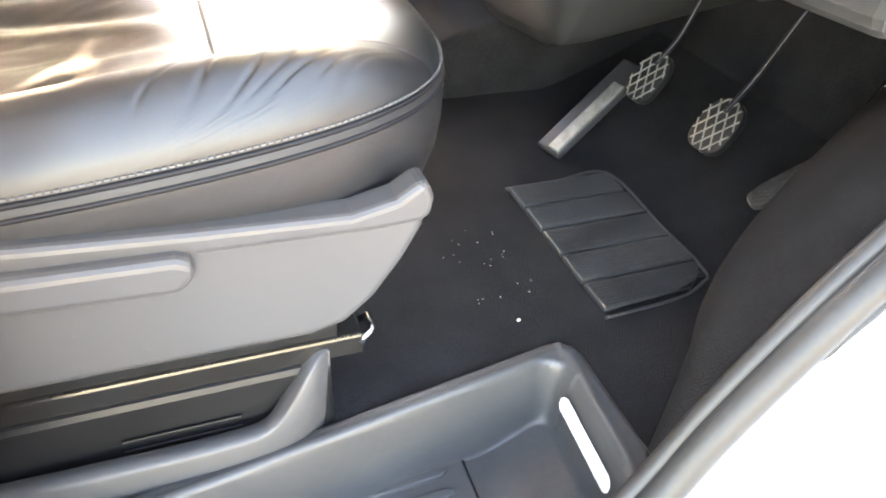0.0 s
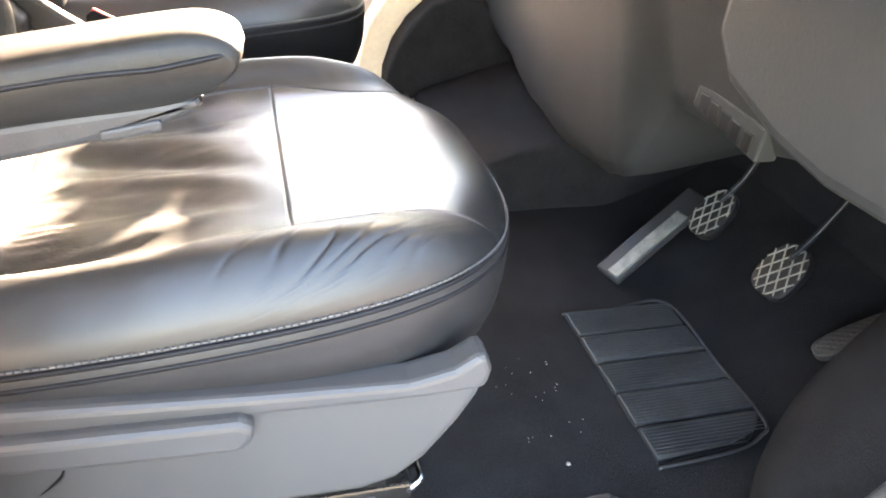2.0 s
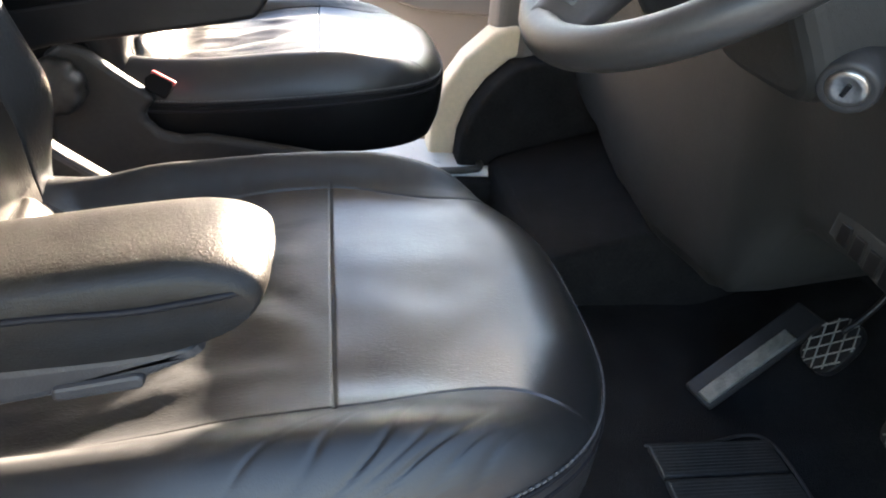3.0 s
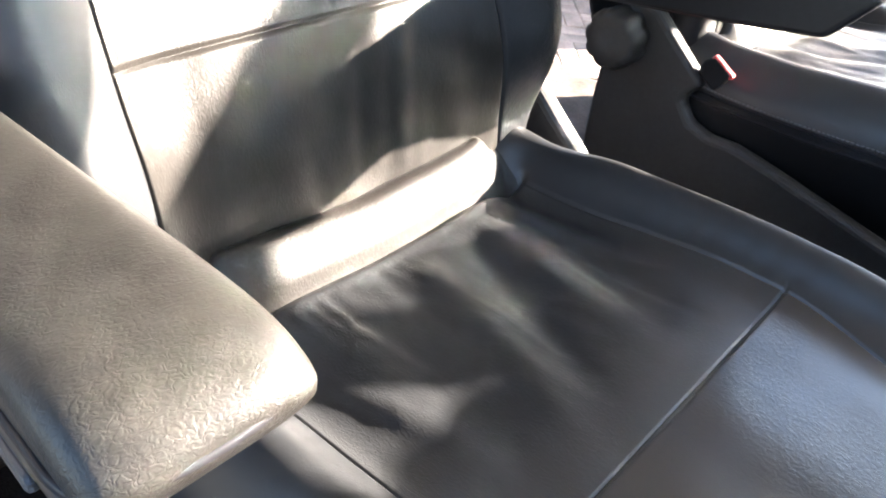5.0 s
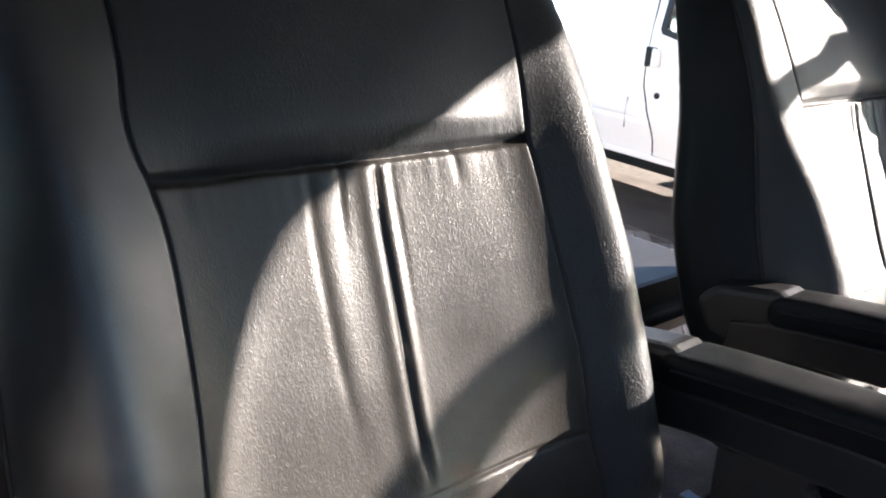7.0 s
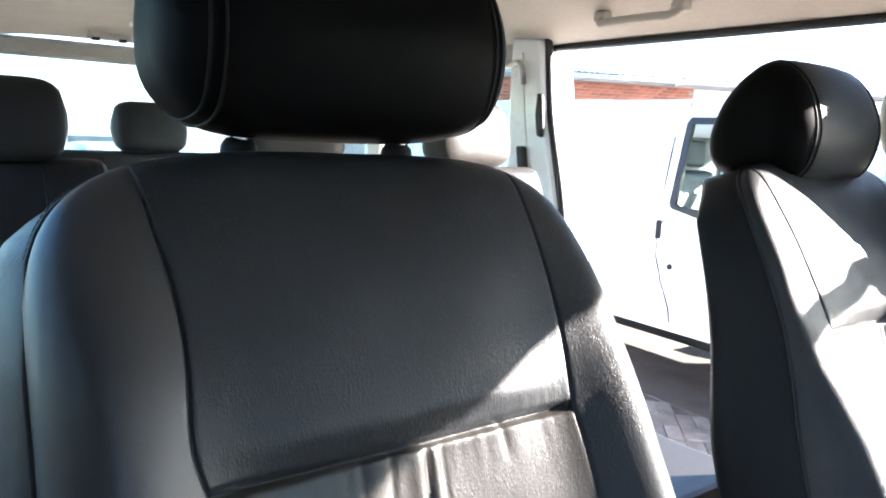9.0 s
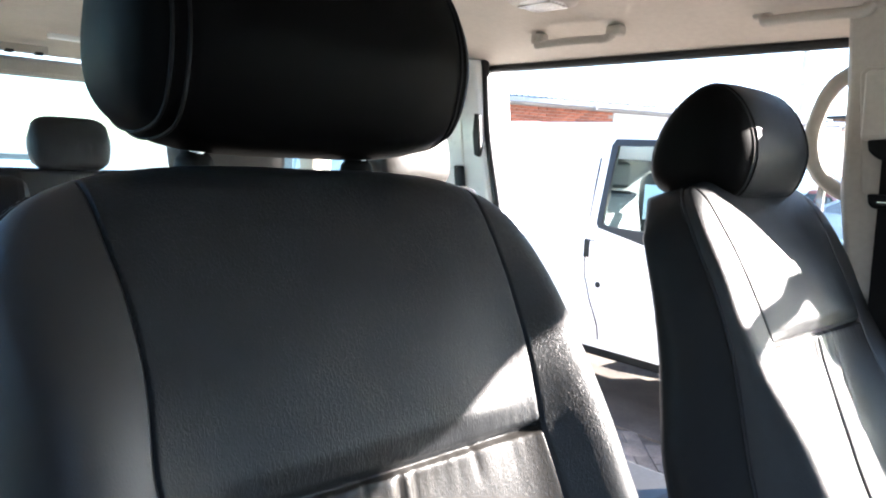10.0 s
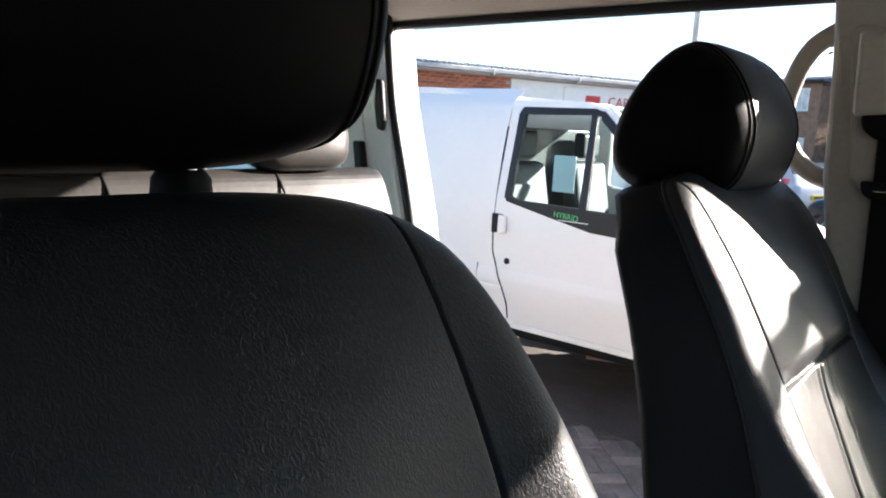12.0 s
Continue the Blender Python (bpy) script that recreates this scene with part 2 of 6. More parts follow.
def outward(me):
    """Turns a closed mesh right side out."""
    if 2 * len(me.edges) != len(me.loops):
        return
    me.calc_loop_triangles()
    co = np.empty(len(me.vertices) * 3)
    me.vertices.foreach_get("co", co)
    co = co.reshape(-1, 3)
    tri = np.empty(len(me.loop_triangles) * 3, int)
    me.loop_triangles.foreach_get("vertices", tri)
    a, b, c = co[tri.reshape(-1, 3).T] - co.mean(axis=0)
    if float((a * np.cross(b, c)).sum()) < 0:
        me.flip_normals()


def part(name, me, mat, parent=None, label=""):
    outward(me)
    me.materials.clear()
    me.materials.append(mat)
    me.name = name
    ob = new(name, me)
    if parent:
        ob.parent = parent
    return tagged(ob, label)


def thing(name, place, label, category, group="", kind="", turn=0.0):
    ob = new(name)
    ob.empty_display_size = 0.1
    ob.location = place
    ob.rotation_euler = (0, 0, radians(turn))
    return tagged(ob, label, category, group, kind)


def box(x0, x1, y0, y1, z0, z1, r=0.004, seg=2):
    """A box with rounded edges."""
    bm = bmesh.new()
    bmesh.ops.create_cube(bm, size=1.0)
    for v in bm.verts:
        v.co = Vector((x0 + (v.co.x + 0.5) * (x1 - x0), y0 + (v.co.y + 0.5) * (y1 - y0), z0 + (v.co.z + 0.5) * (z1 - z0)))
    r = min(r, 0.45 * min(abs(x1 - x0), abs(y1 - y0), abs(z1 - z0)))
    if r > 0:
        bmesh.ops.bevel(bm, geom=list(bm.edges), offset=r, segments=seg, profile=0.5, affect="EDGES")
    return from_bm(bm)


def prism(outline, axis, a, b, r=0.004, seg=2):
    """An outline of two coordinates drawn out along an axis from a to b, with rounded edges."""
    bm = bmesh.new()
    def at(p, w):
        return {"x": (w, p[0], p[1]), "y": (p[0], w, p[1]), "z": (p[0], p[1], w)}[axis]
    lo = [bm.verts.new(at(p, a)) for p in outline]
    hi = [bm.verts.new(at(p, b)) for p in outline]
    n = len(outline)
    bm.faces.new(lo)
    bm.faces.new(list(reversed(hi)))
    for i in range(n):
        bm.faces.new((lo[i], hi[i], hi[(i + 1) % n], lo[(i + 1) % n]))
    bmesh.ops.recalc_face_normals(bm, faces=bm.faces)
    if r > 0:
        edges = [e for e in bm.edges if len(e.link_faces) == 2 and e.calc_face_angle(0) > 0.5]
        bmesh.ops.bevel(bm, geom=edges, offset=r, segments=seg, profile=0.5, affect="EDGES")
    bmesh.ops.triangulate(bm, faces=[f for f in bm.faces if len(f.verts) > 4])
    return from_bm(bm)


def smooth_line(points, n, closed=False):
    """Catmull-Rom through the points."""
    p = [np.array(q, float) for q in points]
    m = len(p)
    spans = m if closed else m - 1
    out = []
    for k in range(n if closed else n + 1):
        t = k / n * spans
        i = min(int(t), spans - 1)
        f = t - i
        g = (lambda j: p[j % m]) if closed else (lambda j: p[max(0, min(m - 1, j))])
        a, b, c, d = g(i - 1), g(i), g(i + 1), g(i + 2)
        out.append(0.5 * (2 * b + (c - a) * f + (2 * a - 5 * b + 4 * c - d) * f * f + (3 * b - a - 3 * c + d) * f ** 3))
    return out


def tube(line, radius, segs=8, closed=False, flat=1.0):
    """A round bar along a line; radius may be a list."""
    line = [Vector(p) for p in line]
    n = len(line)
    verts, faces = [], []
    normal = None
    for i, p in enumerate(line):
        t = (line[(i + 1) % n] - line[i - 1]) if closed else (line[min(n - 1, i + 1)] - line[max(0, i - 1)])
        t.normalize()
        if normal is None:
            normal = t.orthogonal().normalized()
        normal = (normal - t * normal.dot(t)).normalized()
        other = t.cross(normal)
        r = radius[i] if isinstance(radius, (list, tuple)) else radius
        for k in range(segs):
            a = 2 * math.pi * k / segs
            verts.append(p + normal * (r * math.cos(a)) + other * (r * flat * math.sin(a)))
    for i in range(n if closed else n - 1):
        for k in range(segs):
            j = (i + 1) % n
            faces.append((i * segs + k, i * segs + (k + 1) % segs, j * segs + (k + 1) % segs, j * segs + k))
    if not closed:
        faces.append(tuple(reversed(range(segs))))
        faces.append(tuple(range((n - 1) * segs, n * segs)))
    return mesh(verts, faces)


def lathe(profile, segs=32, axis="z", center=(0, 0, 0), lobes=0, depth=0.0):
    """A profile of (radius, height) turned about an axis."""
    verts, faces = [], []
    for r, h in profile:
        for k in range(segs):
            a = 2 * math.pi * k / segs
            q = r * (1 - depth * (0.5 + 0.5 * math.cos(lobes * a)) ** 3) if lobes else r
            c, s = q * math.cos(a), q * math.sin(a)
            v = {"z": (c, s, h), "y": (c, h, s), "x": (h, c, s)}[axis]
            verts.append((v[0] + center[0], v[1] + center[1], v[2] + center[2]))
    for i in range(len(profile) - 1):
        for k in range(segs):
            faces.append((i * segs + k, i * segs + (k + 1) % segs, (i + 1) * segs + (k + 1) % segs, (i + 1) * segs + k))
    faces.append(tuple(reversed(range(segs))))
    faces.append(tuple(range((len(profile) - 1) * segs, len(profile) * segs)))
    me = mesh(verts, faces)
    bm = bmesh.new()
    bm.from_mesh(me)
    return from_bm(bm, True)


def joined(meshes):
    verts, faces = [], []
    for me in meshes:
        k = len(verts)
        verts += [v.co.copy() for v in me.vertices]
        faces += [tuple(k + i for i in p.vertices) for p in me.polygons]
    return mesh(verts, faces, False)


def moved(me, m):
    me.transform(m)
    return me


GRIDS = {}


def surface(fn, us, vs, keep=None, flip=False):
    """The part of the sheet fn(u, v) whose cells keep(u, v) wants."""
    nu, nv = len(us), len(vs)
    key = (fn, nu, nv)
    if key not in GRIDS:
        GRIDS[key] = np.array([[fn(u, v) for v in vs] for u in us])
    grid = GRIDS[key]
    used, verts, faces = {}, [], []
    def idx(i, j):
        if (i, j) not in used:
            used[(i, j)] = len(verts)
            verts.append(tuple(grid[i, j]))
        return used[(i, j)]
    for i in range(nu - 1):
        for j in range(nv - 1):
            if keep is None or keep(0.5 * (us[i] + us[i + 1]), 0.5 * (vs[j] + vs[j + 1])):
                f = (idx(i, j), idx(i + 1, j), idx(i + 1, j + 1), idx(i, j + 1))
                faces.append(tuple(reversed(f)) if flip else f)
    return mesh(verts, faces)


def text_mesh(words, size, depth=0.002):
    c = bpy.data.curves.new("words", "FONT")
    c.body, c.size, c.extrude = words, size, depth
    ob = bpy.data.objects.new("words", c)
    me = bpy.data.meshes.new_from_object(ob)
    bpy.data.objects.remove(ob)
    return me


def bell(d, w):
    return math.exp(-(d / w) ** 2)


def step(a, b, x):
    t = max(0.0, min(1.0, (x - a) / (b - a)))
    return t * t * (3 - 2 * t)


# ---------------------------------------------------------------- seats
HALF = 0.275                      # half width of cushion and back
C_XC, C_A, C_N = 0.15, 0.385, 3.2  # plan of the cushion's front
SEAM_X, SEAM_Y = 0.28, 0.19


def front_x(y):
    return C_XC + C_A * max(0.0, 1 - abs(y / HALF) ** C_N) ** (1 / C_N)


def piping_z(x):
    return 0.360 + 0.034 * step(0.0, 0.5, x)


SEAM_U, SEAM_V = 0.6, 0.66


def cushion_seam(u):
    """Half width of the centre panels at a stage u from the rear to the nose."""
    x = -0.07 + 0.35 * u / SEAM_U if u < SEAM_U else SEAM_X + 0.22 * (u - SEAM_U) / (1 - SEAM_U)
    return SEAM_Y - 0.020 * bell(x - 0.40, 0.07)


def split(v, seam, half):
    """Across position with the seam at |v| = SEAM_V."""
    a = abs(v)
    y = seam * a / SEAM_V if a < SEAM_V else seam + (half - seam) * (a - SEAM_V) / (1 - SEAM_V)
    return math.copysign(y, v)


def cushion_point(u, v):
    """u from the rear to the nose, v across."""
    seam_y = cushion_seam(u)
    y = split(v, seam_y, HALF)
    xs = min(SEAM_X, -0.07 + 0.62 * (front_x(y) + 0.07))
    x = -0.07 + (xs + 0.07) * u / SEAM_U if u < SEAM_U else xs + (front_x(y) - xs) * (u - SEAM_U) / (1 - SEAM_U)
    g1, g2 = abs(y) / HALF, max(0.0, (x - C_XC) / C_A)
    g = (g1 ** C_N + g2 ** C_N) ** (1 / C_N)
    wgt = g2 ** C_N / (g1 ** C_N + g2 ** C_N + 1e-9)
    d = max(0.0, (1 - g)) * (HALF + (C_A - HALF) * wgt)
    yy = abs(y)
    z = 0.402 + 0.028 * step(0.0, 0.36, x)
    # bolsters stand up beside the insert
    z += 0.033 * bell(yy - 0.232, 0.048) * (1 - 0.55 * step(0.40, 0.53, x))
    z -= 0.010 * bell(yy, 0.13) * step(0.30, 0.0, x)
    # the padded roll at the rear
    z += 0.040 * bell(x + 0.045, 0.032) * step(0.192, 0.150, yy)
    # the insert sinks towards the rear beside the bolsters
    z -= 0.024 * step(0.24, -0.02, x) * bell(yy - 0.176, 0.030) * step(-0.05, -0.01, x)
    # puffed panels
    if yy < SEAM_Y:
        z += 0.006 * (1 - (yy / SEAM_Y) ** 4) * (step(0.0, 0.05, x) if x < SEAM_X else 1.4)
    # folds of the worn insert
    if 0.01 < x < SEAM_X:
        win = step(SEAM_X, SEAM_X - 0.12, x) * step(0.01, 0.06, x) * step(SEAM_Y, SEAM_Y - 0.05, yy)
        z += win * (0.0030 * noise.noise(Vector((x * 9, y * 16, 3))) - 0.0026 * abs(noise.noise(Vector((x * 7 + 2.0, y * 22, 8)))) ** 0.7 + 0.0010 * abs(noise.noise(Vector((x * 22, y * 50, 5)))))
        for y0, slope, rise, wide in ((0.070, -0.10, 0.0050, 0.017), (0.020, -0.38, -0.0066, 0.020), (0.125, 0.05, -0.0040, 0.013), (-0.035, -0.30, 0.0050, 0.016), (-0.100, -0.16, -0.0045, 0.018), (-0.145, 0.10, 0.0035, 0.012)):
            z += win * rise * bell(y - y0 - slope * (x - 0.14) - 0.010 * math.sin(14 * x + 9 * y0), wide)
        z += 0.0006 * math.sin(y * 330 + 3 * math.sin(y * 55)) * bell(x - 0.022, 0.030) * step(0.05, -0.10, y)
    # seams
    if x > 0.0:
        z -= 0.0020 * bell(yy - seam_y, 0.0013) * step(0.50, 0.46, x)
    if yy < SEAM_Y + 0.004:
        z -= 0.0022 * bell(x - SEAM_X, 0.0014)
        z -= 0.010 * bell(x + 0.006, 0.005)
    # gathers beside the seams
    z += 0.0003 * math.sin(x * 240) * bell(yy - 0.205, 0.012) * step(0.0, 0.1, x)
    # slanting creases of the outer bolster
    z -= (0.0040 if y < 0 else 0.0) * sum(w * bell((x - c) + 1.25 * (yy - 0.235) - 0.01 * math.sin(60 * yy + 40 * c), 0.0026) for c, w in ((0.235, 0.4), (0.270, 0.7), (0.302, 1.0), (0.325, 0.5), (0.352, 1.0), (0.384, 0.8), (0.405, 1.0), (0.440, 0.6))) * bell(yy - 0.243, 0.030)
    # round shoulder down to the piping
    rr = 0.075
    if d < rr:
        k = 1 - d / rr
        fall = 1 - math.sqrt(max(0.0, 1 - k ** 2.2))
        z = z + (piping_z(x) - z) * fall
    z += 0.0015 * noise.noise(Vector((x * 16, y * 16, 0)))
    return (x, y, z)


def cushion_outline(n):
    """From the rear on one side round the nose to the rear on the other."""
    pts = [(-0.07 + (C_XC + 0.07) * i / n, -HALF) for i in range(n)]
    for i in range(2 * n + 1):
        a = math.pi * (i / (2 * n)) - math.pi / 2
        c, s = math.cos(a), math.sin(a)
        pts.append((C_XC + C_A * max(0.0, c) ** (2 / C_N), HALF * math.copysign(abs(s) ** (2 / C_N), s)))
    pts += [(C_XC - (C_XC + 0.07) * (i + 1) / n, HALF) for i in range(n)]
    return pts


# front line of the back: height, x
BACK = [(0.385, -0.035), (0.43, -0.050), (0.50, -0.071), (0.582, -0.102), (0.66, -0.133), (0.75, -0.172), (0.863, -0.226), (0.95, -0.266), (1.02, -0.305), (1.078, -0.346), (1.122, -0.390)]
_line = smooth_line([(x, 0, z) for z, x in BACK], 160)
_len = [0.0]
for _a, _b in zip(_line, _line[1:]):
    _len.append(_len[-1] + float(np.linalg.norm(_b - _a)))
BACK_S = _len[-1]


def back_frame(s):
    """Point and forward normal on the back's middle line."""
    i = min(range(len(_len)), key=lambda k: abs(_len[k] - s))
    a, b = _line[max(0, i - 2)], _line[min(len(_line) - 1, i + 2)]
    t = (b - a) / np.linalg.norm(b - a)
    f = s - _len[i]
    return _line[i] + t * f, np.array((t[2], 0, -t[0]))


def s_at(z):
    return _len[min(range(len(_line)), key=lambda k: abs(_line[k][2] - z))]


S_LOW, S_TOP = s_at(0.582), s_at(0.863)
B_SC, B_N = 0.585, 3.6


def back_top(y):
    return B_SC + (BACK_S - B_SC) * max(0.0, 1 - abs(y / 0.275) ** B_N) ** (1 / B_N)


def back_depth(s):
    return 0.155 - 0.055 * step(0.35, BACK_S, s)


LOW_U, TOP_U = 0.28, 0.62


def back_seam(s, outer=False):
    wide = 0.011 * bell(s - S_LOW, 0.10) + 0.012 * bell(s - S_TOP - 0.03, 0.05) - 0.006 * bell(s - S_TOP - 0.16, 0.07) if outer else 0.0
    return wide + float(np.interp(s, (0.0, S_LOW, S_LOW + 0.09, S_TOP, S_TOP + 0.09, S_TOP + 0.20, BACK_S), (0.196, 0.188, 0.189, 0.180, 0.190, 0.200, 0.204)))


def back_sy(u, v, slim=False):
    """Distance along the back and across it."""
    top = back_top(min(0.2749, abs(v) * 0.275))
    if u < LOW_U:
        s = S_LOW * u / LOW_U
    elif u < TOP_U:
        s = S_LOW + (S_TOP - S_LOW) * (u - LOW_U) / (TOP_U - LOW_U)
    else:
        s = S_TOP + (top - S_TOP) * (u - TOP_U) / (1 - TOP_U)
    w = 0.262 + 0.045 * step(0.0, 0.22, s) - (0.040 if slim else 0.017) * step(0.26, 0.56, s)
    return s, split(v, back_seam(s, v < 0), w)


def back_point(u, v, slim=False):
    """u up the back, v across; the slim one has lower bolsters at the shoulder."""
    s, y = back_sy(u, v, slim)
    p, n = back_frame(s)
    yy = abs(y)
    seam_y = back_seam(s, v < 0)
    g1, g2 = abs(v), max(0.0, (s - B_SC) / (BACK_S - B_SC))
    g = (g1 ** B_N + g2 ** B_N) ** (1 / B_N)
    d = max(0.0, 1 - g) * 0.275
    d = min(d, s * 0.9 + 0.01)
    h = 0.0
    mid = step(0.02, 0.16, s) * (1 - (step(0.26, 0.60, s) if slim else step(0.46, 0.76, s)))
    h += 0.050 * bell(yy - 0.246, 0.058) * mid
    if yy < seam_y:
        q = 1 - (yy / seam_y) ** 4
        if s < S_LOW:
            h += (0.010 * q - 0.012 * (1 - (yy / seam_y) ** 2)) * math.sin(math.pi * min(1, s / S_LOW)) ** 0.6
        elif s < S_TOP:
            h += (0.011 * q - 0.022 * (1 - (yy / seam_y) ** 2)) * math.sin(math.pi * (s - S_LOW) / (S_TOP - S_LOW)) ** 0.5
        else:
            h += 0.012 * q * step(S_TOP, S_TOP + 0.03, s) * (1 - 0.6 * step(S_TOP + 0.03, BACK_S, s))
    # seams
    h -= 0.0034 * bell(yy - seam_y, 0.0017) * step(BACK_S, BACK_S - 0.05, s)
    if yy < seam_y:
        h -= 0.003 * bell(s - S_LOW, 0.0022) + 0.007 * bell(s - S_TOP, 0.0040)
    # pleats of the middle panel and wrinkles of the lower one
    if S_LOW < s < S_TOP and yy < seam_y:
        f = (s - S_LOW) / (S_TOP - S_LOW)
        fade = step(0.0, 0.10, f) * step(1.0, 0.95, f)
        main = y - 0.002 - 0.006 * f
        h += (0.0030 * bell(main + 0.011, 0.0080) + 0.0022 * bell(main - 0.008, 0.0045) - 0.0050 * bell(main, 0.0016 + 0.0010 * (1 - f))) * fade
        h -= 0.0016 * bell(main - 0.017, 0.0022) * step(0.35, 0.9, f) * step(1.0, 0.97, f)
        left = y + 0.052 + 0.010 * math.sin(2.6 * f)
        h += (0.0012 * bell(left - 0.013, 0.011) - 0.0014 * bell(left, 0.0045)) * step(0.12, 0.55, f) * step(1.02, 0.97, f)
        h -= 0.0030 * bell(left - 0.020 - 0.010 * f, 0.0030) * step(0.72, 0.95, f)
        h -= 0.0016 * bell(y - 0.115 + 0.02 * f, 0.0032) * step(0.86, 0.97, f)
        h += 0.0005 * noise.noise(Vector((y * 130, s * 9, 4))) * bell(s - S_TOP + 0.004, 0.034)
    if s < S_LOW and yy < seam_y:
        f = s / S_LOW
        h -= 0.0016 * sum(bell(y - c - 0.03 * (f - 0.5), 0.010) * step(0.1, 0.5, f) * step(1.0, 0.75, f) for c in (0.01, 0.045, 0.075))
        h += 0.003 * noise.noise(Vector((y * 22, s * 14, 7)))
    if s > S_TOP and yy < seam_y:
        h += 0.00015 * math.sin(y * 310 + 5 * math.sin(y * 40)) * bell(s - S_TOP - 0.010, 0.012)
    h += 0.002 * noise.noise(Vector((y * 12, s * 12, 1)))
    rr = 0.060 - (0.022 * step(0.34, 0.56, s) if slim else 0.0)
    if d < rr:
        k = 1 - d / rr
        fall = 1 - math.sqrt(max(0.0, 1 - k ** 2.4))
        h = h + (-0.035 + (0.014 * step(0.34, 0.56, s) if slim else 0.0) - h) * fall
    q = p + n * h
    return (q[0], y, q[2])


def back_rim(n, slim=False):
    """The piping line of the back, from the foot on one side over the top to the other foot."""
    us = [i / n for i in range(n + 1)]
    left = [back_point(u, -1.0, slim) for u in us]
    top = [back_point(1.0, -1.0 + 2.0 * i / n, slim) for i in range(1, n)]
    right = [back_point(u, 1.0, slim) for u in reversed(us)]
    return left + top + right


def clustered(marks, n, fine=0.012, k=5):
    """Even values from 0 to 1 with more of them round the marks."""
    vals = set(np.round(np.linspace(0, 1, n), 6))
    for m in marks:
        vals |= set(np.round(np.linspace(max(0, m - fine), min(1, m + fine), 2 * k + 1), 6))
        vals.add(round(m, 6))
    out = sorted(vals)
    return [a for a, b in zip(out, out[1:] + [9]) if b - a > 4e-4 or a in marks]


def both_sides(marks, n):
    half = clustered(marks, n)
    return [-a for a in reversed(half) if a > 0] + half


def stitches(line, pitch=0.0066, radius=0.0013):
    """Short threads along a line."""
    line = [Vector(p) for p in line]
    total = [0.0]
    for a, b in zip(line, line[1:]):
        total.append(total[-1] + (b - a).length)
    verts, faces = [], []
    k, pos = 0, 0.0
    while pos + pitch < total[-1]:
        ends = []
        for q in (pos, pos + pitch * 0.66):
            while total[k + 1] < q:
                k += 1
            f = (q - total[k]) / max(1e-9, total[k + 1] - total[k])
            ends.append(line[k].lerp(line[k + 1], f))
        t = (ends[1] - ends[0]).normalized()
        a = t.orthogonal().normalized() * radius
        b = t.cross(a)
        base = len(verts)
        for e in ends:
            verts += [e + a, e + b, e - a, e - b]
        for i in range(4):
            faces.append((base + i, base + (i + 1) % 4, base + 4 + (i + 1) % 4, base + 4 + i))
        pos += pitch
    return mesh(verts, faces)


def mirrored(me, m):
    if m < 0:
        me.transform(Matrix.Diagonal((1, -1, 1, 1)))
        me.flip_normals()
    return me


HEAD = [(-0.318, 1.150), (-0.326, 1.205), (-0.358, 1.258), (-0.405, 1.286), (-0.452, 1.268), (-0.496, 1.216), (-0.520, 1.150), (-0.512, 1.098), (-0.470, 1.074), (-0.400, 1.070), (-0.340, 1.090)]
HEAD_W, HEAD_SEAM = 0.160, 0.106


def head_scale(y, seam):
    return max(0.0, 1 - (abs(y) / (HEAD_W + 0.0002)) ** 4.2) ** (1 / 3.4) - 0.018 * bell(abs(y) - seam, 0.003)


def headrest_mesh(side, lift, seam):
    """Egg-shaped cushion; side -1 and 1 give the end panels, 0 the middle."""
    prof = smooth_line(HEAD, 84, True)
    cx, cz = -0.415, 1.178
    ends = seam + (HEAD_W - seam) * np.sin(np.linspace(0, math.pi / 2, 22))
    ys = {0: np.linspace(-seam, seam, 30), 1: ends, -1: -ends[::-1]}[side]
    verts, faces = [], []
    for y in ys:
        k = head_scale(y, seam)
        for x, z in prof:
            verts.append((cx + (x - cx) * k, y, cz + (z - cz) * k + lift))
    n = len(prof)
    for i in range(len(ys) - 1):
        for j in range(n):
            faces.append((i * n + j, (i + 1) * n + j, (i + 1) * n + (j + 1) % n, i * n + (j + 1) % n))
    if side == 1:
        faces.append(tuple(reversed(range((len(ys) - 1) * n, len(ys) * n))))
    if side == -1:
        faces.append(tuple(range(n)))
    return mesh(verts, faces)


